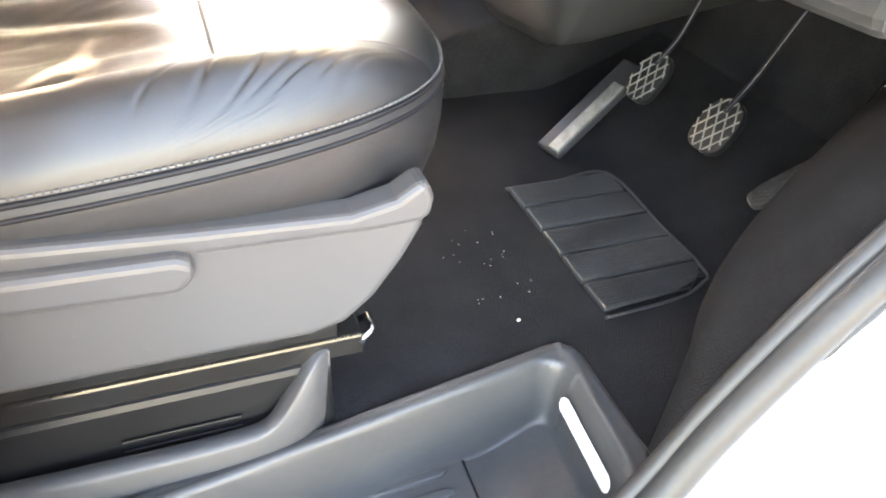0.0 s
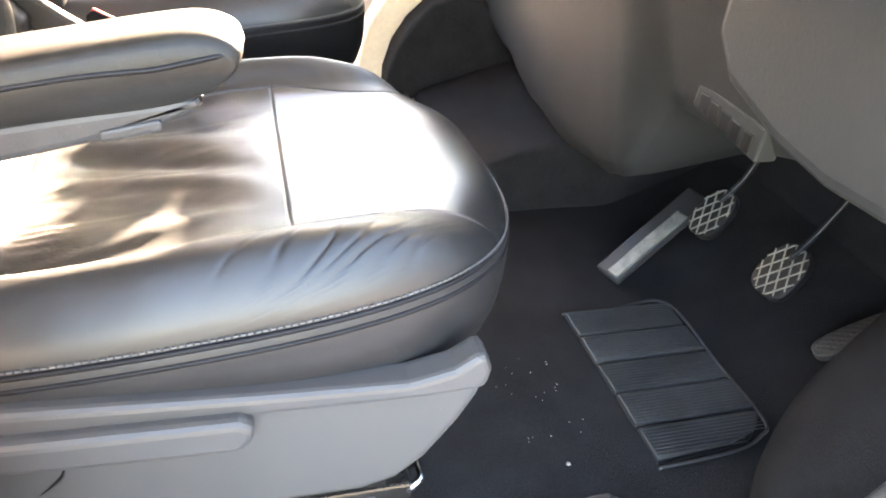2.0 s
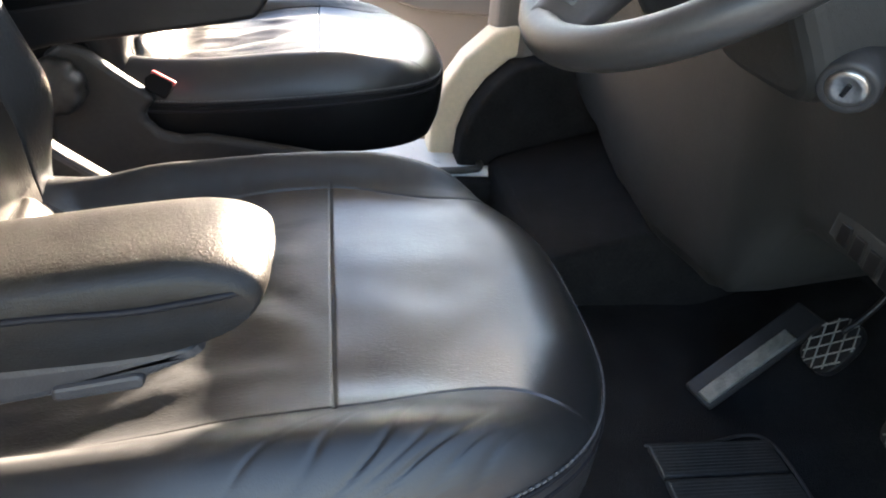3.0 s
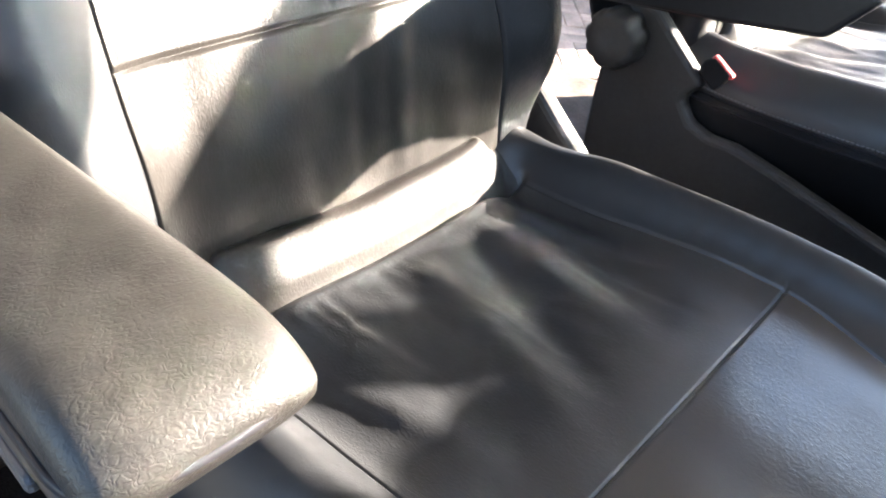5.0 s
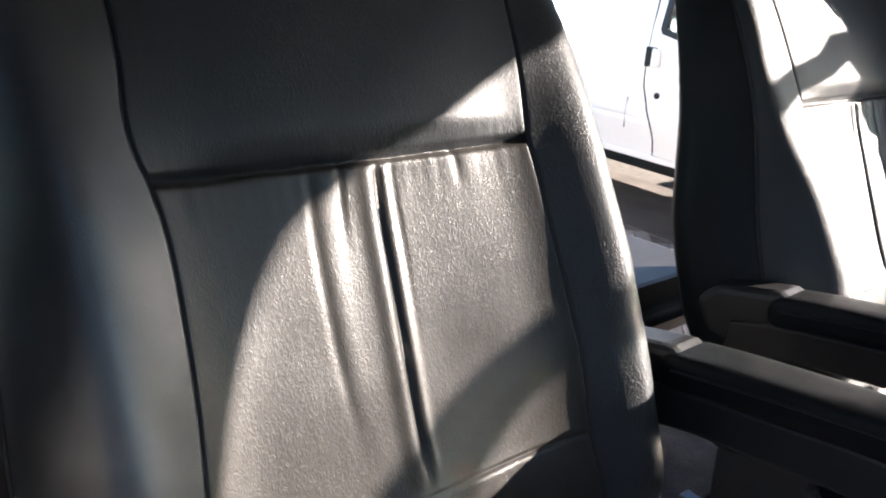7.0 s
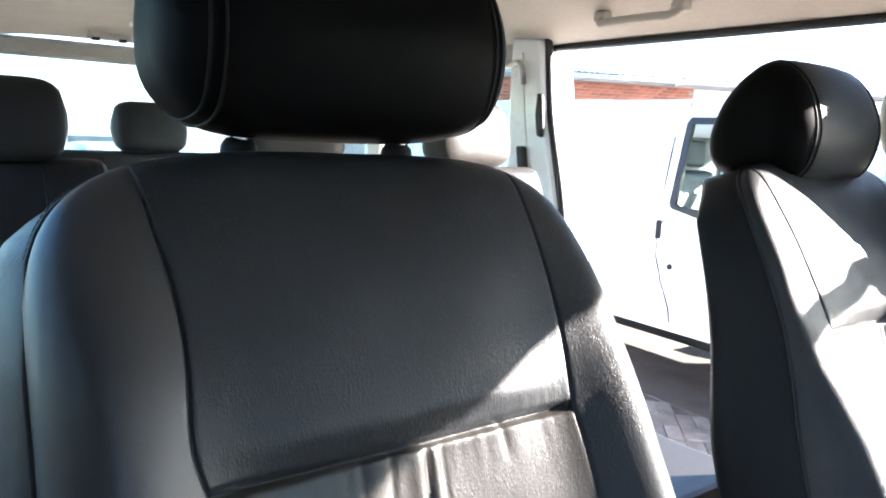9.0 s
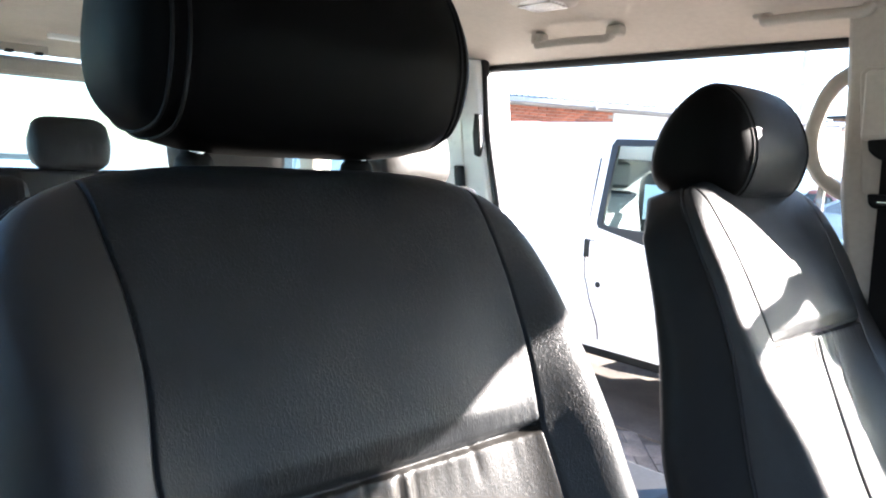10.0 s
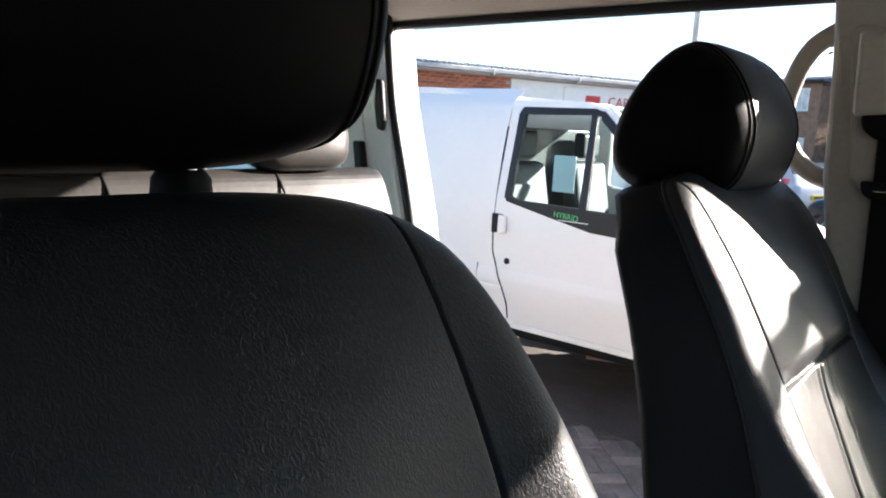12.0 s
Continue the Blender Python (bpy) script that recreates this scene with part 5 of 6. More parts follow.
roof_grip(-1.01, 1.18, 1.452, 0.25)
roof_grip(-0.42, 1.22, 1.462, 0.22)
lamp_t = thing("roof_lamp", (-0.96, 0.98, 1.512), "oval clear reading lamp in the headlining", "interior lamp")
part("bezel", lathe([(0.02, 0.010), (0.075, 0.010), (0.088, 0.0), (0.082, -0.010), (0.066, -0.014)], 40), trim_beige, lamp_t)
lens = part("lens", lathe([(0.002, -0.018), (0.05, -0.016), (0.064, -0.010), (0.064, 0.0)], 40), frame_white, lamp_t)
for k in range(6):
    part("lens_rib", box(-0.05, 0.05, -0.034 + 0.013 * k, -0.030 + 0.013 * k, -0.022, -0.015, 0.001), chrome, lens)

# rear edge of the sliding-door opening
rp = structure("rear_door_pillar", prism([(-1.62, 1.46), (-1.475, 1.44), (-1.435, 1.20), (-1.35, 0.90), (-1.27, 0.45), (-1.25, -0.08), (-1.60, -0.08)], "y", 1.27, 1.42, 0.02, 3), paint_white, "white painted rear edge of the sliding door opening", "pillar")
part("opening_seal", tube(smooth_line([(-1.470, 1.30, 1.44), (-1.430, 1.295, 1.20), (-1.345, 1.29, 0.90), (-1.265, 1.285, 0.45), (-1.245, 1.28, -0.05)], 40), 0.013, 8), seal_mat, rp)
part("latch_plate", prism([(-1.462, 1.27), (-1.440, 1.265), (-1.425, 1.16), (-1.430, 1.13), (-1.452, 1.135), (-1.465, 1.20)], "y", 1.255, 1.272, 0.006, 2), plastic_black, rp)
part("lower_catch", prism([(-1.535, 1.10), (-1.505, 1.10), (-1.480, 0.98), (-1.515, 0.98)], "y", 1.245, 1.272, 0.006, 2), plastic_black, rp)
part("hinge_arm", tube(smooth_line([(-1.60, 1.26, 1.36), (-1.55, 1.25, 1.365), (-1.53, 1.25, 1.34), (-1.535, 1.26, 1.30)], 12), 0.010, 8), steel, rp)
part("groove", tube(smooth_line([(-1.555, 1.272, 1.40), (-1.52, 1.272, 1.15), (-1.45, 1.272, 0.85)], 20), 0.006, 6), frame_white, rp)


def side_wall(name, y0, y1, x0, x1, label):
    """Lower wall, window posts and rail of a rear side, with the pane let in."""
    w = structure(name, box(x0, x1, y0, y1, -0.10, 0.80, 0.02, 2), trim_beige, label, "side wall")
    n = 2
    for k in range(n + 1):
        x = x0 + (x1 - x0) * k / n
        part("post", box(x - 0.06, x + 0.06, y0, y1, 0.795, 1.44, 0.015, 2), trim_beige, w)
    part("top_rail", box(x0, x1, y0, y1, 1.36, 1.46, 0.015, 2), trim_beige, w)
    g = part("pane", box(x0, x1, 0.5 * (y0 + y1) - 0.003, 0.5 * (y0 + y1) + 0.003, 0.78, 1.37, 0), pane_tint, w)
    g.visible_shadow = False


side_wall("wall_left", 1.30, 1.40, -3.55, -1.56, "pale rear side wall with window")
side_wall("wall_right", -0.50, -0.42, -3.55, -0.30, "pale side wall with windows behind the driver")
tail = structure("tailgate", box(-3.62, -3.54, -0.48, 1.38, -0.10, 0.86, 0.02, 2), trim_beige, "pale tailgate with large rear window", "tailgate")
part("upper_frame", box(-3.60, -3.52, -0.48, 1.38, 1.385, 1.47, 0.02, 2), trim_beige, tail)
for y in (-0.46, 1.36):
    part("side_frame", box(-3.60, -3.52, y - 0.06, y + 0.06, 0.84, 1.41, 0.02, 2), trim_beige, tail)
g = part("pane", box(-3.573, -3.567, -0.45, 1.35, 0.84, 1.40, 0), pane_tint, tail)
g.visible_shadow = False
hook = thing("coat_hook_rail", (-3.25, 0.36, 1.475), "dark clip rail under the rear headlining", "clip rail")
part("base", box(-0.012, 0.012, -0.09, 0.09, -0.012, 0.02, 0.005, 2), trim_beige, hook)
for y in (-0.055, 0.055):
    part("clip", box(-0.018, 0.018, y - 0.016, y + 0.016, -0.020, -0.006, 0.004, 2), plastic_black, hook)
strip = thing("rear_roof_lamp", (-2.9, 0.50, 1.500), "thin bright lamp strip in the rear headlining", "interior lamp")
part("lens", box(-0.02, 0.02, -0.13, 0.13, -0.008, 0.012, 0.004, 2), frame_white, strip)


def rear_seat(name, place, width, label, mat, head_mat, heads):
    """A rear seat: cushion, back and headrests."""
    s = thing(name, place, label, "car seat", "rear seats")
    w = width / 2
    prof = [(0.50, 0.40), (0.52, 0.36), (0.50, 0.28), (-0.05, 0.25), (-0.08, 0.36), (-0.04, 0.40), (0.20, 0.395)]
    part("cushion", prism([(float(a), float(b)) for a, b in smooth_line(prof, 40, True)], "y", -w, w, 0.025, 3), mat, s)
    bp = [(0.0, 0.38), (-0.06, 0.56), (-0.14, 0.80), (-0.20, 0.96), (-0.235, 1.01), (-0.285, 1.00), (-0.29, 0.90), (-0.20, 0.55), (-0.12, 0.36)]
    b = part("backrest", prism([(float(a), float(c)) for a, c in smooth_line(bp, 50, True)], "y", -w, w, 0.028, 3), mat, s)
    for y in (-w * 0.36, w * 0.36):
        part("seam", tube(smooth_line([(0.004, y, 0.40), (-0.052, y, 0.56), (-0.132, y, 0.80), (-0.19, y, 0.955), (-0.236, y, 1.014)], 20), 0.003, 5), piping_mat, b)
    part("base", box(-0.05, 0.45, -w * 0.8, w * 0.8, -0.045, 0.27, 0.02, 2), plastic_black, s)
    for y in heads:
        hp = [(-0.20, 1.05), (-0.205, 1.13), (-0.235, 1.20), (-0.28, 1.21), (-0.315, 1.15), (-0.31, 1.06), (-0.26, 1.03)]
        verts, faces = [], []
        pr = smooth_line(hp, 36, True)
        ys = np.linspace(-0.13, 0.13, 21)
        for t in ys:
            k = max(0.02, 1 - abs(t / 0.1305) ** 5) ** 0.35
            for x, z in pr:
                verts.append((-0.257 + (x + 0.257) * k, y + t, 1.097 + (z - 1.12) * k))
        n = len(pr)
        for i in range(len(ys) - 1):
            for j in range(n):
                faces.append((i * n + j, i * n + (j + 1) % n, (i + 1) * n + (j + 1) % n, (i + 1) * n + j))
        faces += [tuple(reversed(range(n))), tuple(range((len(ys) - 1) * n, len(ys) * n))]
        h = part("headrest", mesh(verts, faces), head_mat, s)
        for sgn in (-1, 1):
            part("post", tube([(-0.255, y + sgn * 0.05, 0.98), (-0.255, y + sgn * 0.05, 1.06)], 0.006, 8), chrome, h)
    return s


rear_seat("rear_bench", (-1.04, 0.61, 0.030), 1.0, "black leather second row bench", leather_rear, leather_rear, (-0.26, 0.25))
rear_seat("rear_single_seat", (-1.30, -0.20, 0.02), 0.42, "black leather second row seat behind the driver", leather, leather, (0.0,))
rear_seat("third_row_bench", (-2.25, 0.45, 0.0), 1.50, "black leather third row bench", leather, leather, (-0.11, 0.42))


# ---------------------------------------------------------------- outside: ground
GROUND = -0.56
road_pale = material("pale worn asphalt", (0.20, 0.19, 0.18), 0.9, var=0.2, scale=3, bump=0.003, bump_scale=100)
structure("ground", prism([(-400, -400), (400, -400), (400, 400), (-400, 400)], "z", GROUND - 0.5, GROUND - 0.06, 0), road_pale, "wide pale asphalt ground reaching the horizon", "ground")
structure("yard", prism([(-14, -8), (8, -8), (8, 6.9), (-14, 4.6)], "z", GROUND - 0.058, GROUND - 0.012, 0), joint_sand, "sand bed of the block paved yard", "yard")
structure("paved_verge", prism([(-3.0, 5.15), (4.0, 7.5), (4.0, 9.4), (-3.0, 8.6)], "z", GROUND - 0.055, -0.340, 0.03, 2), concrete, "raised pale paved strip behind the low wall", "pavement")
structure("verge", prism([(-2.95, 5.25), (-0.95, 5.92), (-0.576, 6.165), (0.20, 6.87), (-0.769, 7.693), (-1.75, 8.45), (-2.95, 8.5)], "z", -0.36, -0.326, 0.008, 1), grass_mat, "sunlit grass patch behind the low wall", "verge")
structure("pavement", prism([(-30, 5.0), (-3.05, 8.66), (4.05, 9.46), (30, 12.0), (30, 14.6), (-30, 8.2)], "z", GROUND - 0.050, GROUND + 0.05, 0.02, 1), concrete, "pale concrete pavement along the road", "pavement")

# grass blades on the verge
rng = random.Random(11)
verts, faces = [], []
for _ in range(9000):
    x, y = -2.95 + 3.15 * rng.random(), 5.25 + 3.2 * rng.random()
    if y > 7.66 - 0.844 * (x + 0.769) or y < max(5.28 + 0.332 * (x + 2.95), 6.19 + 0.90 * (x + 0.576)):
        continue
    h, a, w = 0.03 + 0.05 * rng.random(), rng.random() * 6.28, 0.004
    dx, dy = math.cos(a), math.sin(a)
    k = len(verts)
    verts += [(x - dy * w, y + dx * w, -0.332), (x + dy * w, y - dx * w, -0.332), (x + dx * h * 0.4, y + dy * h * 0.4, -0.332 + h)]
    faces.append((k, k + 1, k + 2))
tagged(part("grass", mesh(verts, faces, False), grass_mat), "short sunlit grass on the verge", "grass", "", "stuff")


# ---------------------------------------------------------------- vehicles
def wheel_parts(parent, x, y, z, r, side):
    w = part("wheel", lathe([(r * 0.62, -0.09 * side), (r * 0.93, -0.10 * side), (r, -0.07 * side), (r, 0.07 * side), (r * 0.93, 0.10 * side), (r * 0.62, 0.09 * side)], 40, "y", (x, y, z)), seal_mat, parent)
    part("rim", lathe([(0.03, 0.085 * side), (r * 0.15, 0.095 * side), (r * 0.30, 0.07 * side), (r * 0.56, 0.085 * side), (r * 0.64, 0.10 * side), (r * 0.64, -0.05 * side)], 40, "y", (x, y, z)), steel, w)
    for k in range(8):
        a = 2 * math.pi * k / 8
        part("spoke", tube([(x + r * 0.12 * math.cos(a), y + 0.094 * side, z + r * 0.12 * math.sin(a)), (x + r * 0.60 * math.cos(a), y + 0.094 * side, z + r * 0.60 * math.sin(a))], 0.018, 6), chrome, w)


def white_van(x0, y0):
    """Parked panel van: its near side at y0, its nose towards +x."""
    v = thing("panel_van", (x0, y0, GROUND), "white panel van parked alongside with black window surround", "van")

    def lean_at(z):
        return 0.16 * (max(0.0, z - 1.05) / 0.95) ** 1.7

    def lean(me, off=0.0):
        for q in me.vertices:
            q.co.y += off + lean_at(q.co.z)
        return me

    def shut(z):
        """The line at which the cab door meets the load side."""
        return 0.15 + 0.13 * step(1.0, 0.60, z)

    rows = [0.50, 0.54, 0.62, 0.70, 0.725, 0.735, 0.738, 0.741, 0.748, 0.775, 0.785, 0.80, 0.84, 0.855, 0.95, 1.05, 1.15, 1.25, 1.35, 1.45, 1.55, 1.65, 1.75, 1.84, 1.90, 1.95, 1.98]

    def skin(a, z):
        x = -3.75 + (shut(z) - 0.003 + 3.75) * a
        y = lean_at(z) + 0.10 * step(1.86, 1.98, z) - (0.012 * step(0.855, 0.80, z)) + 0.045 * step(0.76, 0.50, z) + 0.007 * bell(z - 0.738, 0.004)
        return (x, y, z)
    part("load_side", surface(skin, list(np.linspace(0, 1, 40)), rows), van_paint, v)
    part("roof", prism([(-3.75, 1.955), (-3.75, 1.99), (-0.60, 1.985), (0.10, 1.93), (0.76, 1.885), (0.75, 1.86), (0.10, 1.90), (-0.60, 1.955)], "y", 0.24, 1.72, 0.015, 2), van_paint, v)
    part("roof_edge", tube([(-3.75, 0.235, 1.968), (-0.60, 0.235, 1.960), (0.10, 0.24, 1.905), (0.76, 0.25, 1.868)], 0.024, 10), van_paint, v)
    part("tail", box(-3.78, -3.74, 0.02, 1.92, 0.50, 1.95, 0.02), van_paint, v)
    part("far_side", prism([(-3.75, 0.50), (-3.75, 1.86), (-3.66, 1.96), (-0.80, 1.95), (-0.05, 1.88), (-0.05, 1.30), (0.2, 1.26), (1.42, 1.20), (1.95, 1.06), (2.06, 0.92), (2.08, 0.46)], "y", 1.88, 1.94, 0.02, 2), van_paint, v)
    part("underbody", box(-3.7, 2.0, 0.38, 1.60, 0.30, 0.505, 0.02), plastic_black, v)
    part("sill", box(-3.75, 1.35, 0.03, 0.10, 0.47, 0.512, 0.008), van_paint, v)
    # cab door: outer skin follows the shut line, with the window bars above
    us, zs = list(np.linspace(0, 1, 24)), [0.515, 0.53, 0.62, 0.70, 0.775, 0.785, 0.80, 0.84, 0.855, 0.95, 1.05, 1.12, 1.18]

    def door_skin(a, z):
        x = shut(z) + 0.003 + (1.27 - shut(z)) * a
        y = lean_at(z) - 0.004 - 0.012 * step(0.855, 0.80, z) + 0.045 * step(0.76, 0.50, z) + 0.007 * bell(z - 0.738, 0.004)
        return (x, y + 0.012 * (1 - min(1.0, a / 0.012)) ** 2, z)
    door = part("cab_door", surface(door_skin, us, zs), van_paint, v)
    part("door_shoulder", lean(prism([(0.153, 1.175), (0.153, 1.30), (0.24, 1.30), (0.30, 1.27), (0.85, 1.16), (1.28, 1.16), (1.28, 1.15), (0.80, 1.14)], "y", -0.004, 0.03, 0.004, 2)), van_paint, door)
    part("door_frame_rear", lean(prism([(0.153, 1.29), (0.155, 1.88), (0.17, 1.905), (0.26, 1.905), (0.25, 1.29)], "y", -0.004, 0.03, 0.006, 2)), van_paint, door)
    part("door_frame_top", lean(prism([(0.165, 1.855), (0.17, 1.905), (0.70, 1.897), (0.82, 1.862), (0.80, 1.84), (0.74, 1.86)], "y", -0.004, 0.03, 0.006, 2)), van_paint, door)
    front = [(0.80, 1.845), (0.90, 1.76), (1.06, 1.58), (1.20, 1.40), (1.30, 1.24)]
    part("screen_edge", lean(prism(front + [(1.36, 1.24), (1.25, 1.42), (1.10, 1.62), (0.94, 1.79), (0.83, 1.88)], "y", 0.0, 0.05, 0.008, 2)), van_paint, v)
    bars = [[(0.215, 1.30), (0.222, 1.82), (0.245, 1.862), (0.275, 1.83), (0.262, 1.30)],
            [(0.235, 1.815), (0.245, 1.862), (0.74, 1.862), (0.80, 1.845), (0.83, 1.80), (0.76, 1.822)],
            [(0.745, 1.27), (0.725, 1.84), (0.765, 1.84), (0.795, 1.27)],
            [(0.79, 1.80), (0.80, 1.85), (0.90, 1.765), (1.06, 1.585), (1.20, 1.405), (1.30, 1.24), (1.24, 1.26), (1.02, 1.55), (0.88, 1.72)],
            [(0.215, 1.305), (0.235, 1.275), (0.30, 1.262), (0.58, 1.205), (0.84, 1.155), (1.10, 1.145), (1.28, 1.165), (1.30, 1.245), (1.20, 1.275), (0.30, 1.292), (0.262, 1.31)]]
    for k, b in enumerate(bars):
        part("window_surround", lean(prism(b, "y", -0.012, 0.02, 0.005, 2)), seal_mat, door, "black window surround with green word" if k == 4 else "")
    g = part("pane", lean(prism([(0.24, 1.27), (0.24, 1.85), (0.80, 1.84), (1.28, 1.25)], "y", 0.004, 0.008, 0)), pane_tint, door)
    g.visible_shadow = False
    words = text_mesh("HYBRID", 0.048, 0.001)
    part("word", lean(moved(words, Matrix.Translation((0.585, -0.0135, 1.220)) @ Matrix.Rotation(radians(90), 4, "X") @ Matrix.Rotation(radians(-4), 4, "Z"))), green_vinyl, door, "green word")
    part("word_bar", lean(box(0.62, 0.82, -0.016, -0.011, 1.202, 1.207, 0.001)), frame_white, door)
    hd = part("door_handle", prism([(0.145, 1.07), (0.145, 1.195), (0.225, 1.192), (0.225, 1.075)], "y", -0.018, 0.006, 0.008, 2), plastic_black, door)
    part("handle_grip", prism([(0.205, 1.07), (0.205, 1.19), (0.262, 1.185), (0.262, 1.078)], "y", -0.036, -0.010, 0.010, 3), van_paint, hd)
    part("lock", lathe([(0.02, 0.004), (0.02, -0.010), (0.014, -0.014)], 24, "y", (0.276, 0, 0.903)), plastic_black, door)
    part("wing", prism([(1.285, 0.52), (1.285, 1.15), (1.42, 1.20), (1.50, 1.19), (1.95, 1.05), (2.06, 0.92), (2.07, 0.50), (1.98, 0.50), (1.90, 0.70), (1.70, 0.78), (1.50, 0.72), (1.40, 0.52)], "y", -0.004, 0.10, 0.012, 3), van_paint, v)
    part("bonnet", prism([(1.40, 1.16), (1.50, 1.205), (1.95, 1.06), (2.06, 0.92), (2.07, 0.50), (2.0, 0.50)], "y", 0.08, 1.90, 0.02, 2), van_paint, v)
    g = part("windscreen", prism([(0.765, 1.88), (1.50, 1.20), (1.495, 1.195), (0.760, 1.875)], "y", 0.20, 1.74, 0), pane_tint, v)
    g.visible_shadow = False
    part("screen_pillar", tube([(0.75, 1.74, 1.86), (1.14, 1.80, 1.60), (1.48, 1.86, 1.20)], 0.035, 8), van_paint, v)
    part("cab_floor", box(-0.02, 1.4, 0.08, 1.88, 0.52, 0.80, 0.02), plastic_black, v)
    part("cab_dash", prism([(1.05, 0.80), (1.02, 1.10), (1.12, 1.23), (1.46, 1.18), (1.46, 0.80)], "y", 0.14, 1.80, 0.04, 3), plastic_black, v)
    part("door_card", box(0.26, 1.22, 0.035, 0.06, 0.75, 1.255, 0.01), plastic_black, door, "dark inner door panel")
    for yy in (0.50, 1.40):
        st = part("cab_seat", prism([(0.0, 0.80), (0.52, 0.80), (0.55, 0.98), (0.14, 1.0), (0.04, 1.50), (-0.08, 1.51)], "y", yy - 0.25, yy + 0.25, 0.04, 3), plastic_dark, v)
        part("cab_headrest", box(-0.06, 0.04, yy - 0.13, yy + 0.13, 1.53, 1.72, 0.03, 3), plastic_dark, st)
    part("cab_wheel", moved(tube([(0.19 * math.cos(a), 0.19 * math.sin(a), 0) for a in np.linspace(0, 6.283, 40, endpoint=False)], 0.016, 8, True), Matrix.Translation((0.98, 0.50, 1.26)) @ Matrix.Rotation(radians(-45), 4, "Y")), plastic_black, v)
    part("bulkhead", box(-0.16, -0.12, 0.16, 1.80, 0.5, 1.74, 0.01), plastic_grey, v)
    part("paper_sheet", box(0.50, 0.65, 0.10, 0.104, 1.36, 1.58, 0.001), frame_white, v, "pale paper sheet behind the window")
    wheel_parts(v, 1.70, 0.12, 0.33, 0.33, -1)
    wheel_parts(v, -2.25, 0.12, 0.33, 0.33, -1)
    part("short_shut_line", prism([(0.048, 0.66), (0.048, 0.86), (0.051, 0.86), (0.051, 0.66)], "y", -0.0135, 0.0, 0), sheet_roof, v)
    return v


tarmac_brown = material("brownish tarmac", (0.085, 0.070, 0.060), 0.9, var=0.3, scale=4, bump=0.003, bump_scale=120)
van_paint = material("white van paint", (0.92, 0.885, 0.84), 0.45, var=0.012, scale=1.5, coat=0.05, rough_var=0.04)
white_van(-2.85, 3.55)


def hatchback(name, place, turn, paint, label):
    """Small five-door car, nose along local +x."""
    c = thing(name, place, label, "car", "parked cars", "", turn)
    prof = [(-1.95, 0.32), (-1.98, 0.62), (-1.93, 0.92), (-1.82, 1.04), (-1.60, 1.29), (-1.35, 1.36), (-0.60, 1.40), (0.0, 1.37), (0.35, 1.26), (0.95, 0.99), (1.65, 0.86), (1.90, 0.70), (1.96, 0.45), (1.90, 0.26), (-1.85, 0.26)]
    line = [(float(p[0]), float(p[1])) for p in smooth_line(prof, 90, True)]
    verts, faces = [], []
    ys = [-0.86, -0.84, -0.80, -0.72, -0.5, 0, 0.5, 0.72, 0.80, 0.84, 0.86]
    for y in ys:
        a = abs(y)
        for x, z in line:
            tuck = max(0.0, (z - 0.85) / 0.62)
            yy = y * (1 - 0.24 * tuck)
            k = 1 - 0.10 * max(0.0, (a - 0.70) / 0.16) ** 2
            verts.append((x * k, yy, 0.26 + (z - 0.26) * (1 - 0.05 * max(0.0, (a - 0.7) / 0.16) ** 2)))
    n = len(line)
    for i in range(len(ys) - 1):
        for j in range(n):
            faces.append((i * n + j, (i + 1) * n + j, (i + 1) * n + (j + 1) % n, i * n + (j + 1) % n))
    faces += [tuple(range(n)), tuple(reversed(range((len(ys) - 1) * n, len(ys) * n)))]
    body = part("body", mesh(verts, faces), paint, c)
    for sgn in (-1, 1):
        for pts in ([(-1.42, 1.03), (-1.22, 1.24), (-0.72, 1.30), (-0.70, 0.96)], [(-0.64, 0.96), (-0.66, 1.30), (-0.02, 1.28), (0.62, 1.00), (0.60, 0.95)]):
            w = part("side_window", prism(pts, "y", -0.004, 0.004, 0.002, 1), window_dark, body)
            for q in w.data.vertices:
                t = max(0.0, (q.co.z - 0.85) / 0.62)
                q.co.y = sgn * (0.872 * (1 - 0.235 * t) - 0.004 + abs(q.co.y))
        part("tail_lamp", moved(box(-0.06, 0.10, -0.10, 0.10, -0.17, 0.17, 0.03, 2), Matrix.Translation((-1.75, sgn * 0.70, 0.92)) @ Matrix.Rotation(radians(12), 4, "Y")), tail_red, body, "red tail lamp")
        part("mirror", box(0.45, 0.58, sgn * 0.86 - 0.06, sgn * 0.86 + 0.10, 0.98, 1.10, 0.03, 2), paint, body)
        part("reflector", box(-1.985, -1.94, sgn * 0.60 - 0.09, sgn * 0.60 + 0.09, 0.43, 0.47, 0.01), tail_red, body)
        for x in (-1.36, 1.18):
            part("wheel_arch", lathe([(0.02, sgn * 0.80), (0.345, sgn * 0.80), (0.35, sgn * 0.872)], 36, "y", (x, 0, 0.31)), plastic_black, body)
            wheel_parts(c, x, sgn * 0.80, 0.305, 0.305, sgn)
    part("rear_window", moved(box(-0.30, 0.30, -0.55, 0.55, -0.006, 0.006, 0.003), Matrix.Translation((-1.70, 0, 1.180)) @ Matrix.Rotation(radians(-60), 4, "Y")), window_dark, body)
    pl = part("number_plate", box(-1.995, -1.965, -0.26, 0.26, 0.66, 0.78, 0.005), yellow_plate, body, "yellow rear plate")
    part("plate_bar", box(-2.0, -1.99, -0.20, 0.20, 0.695, 0.745, 0.003), plastic_black, pl)
    return c


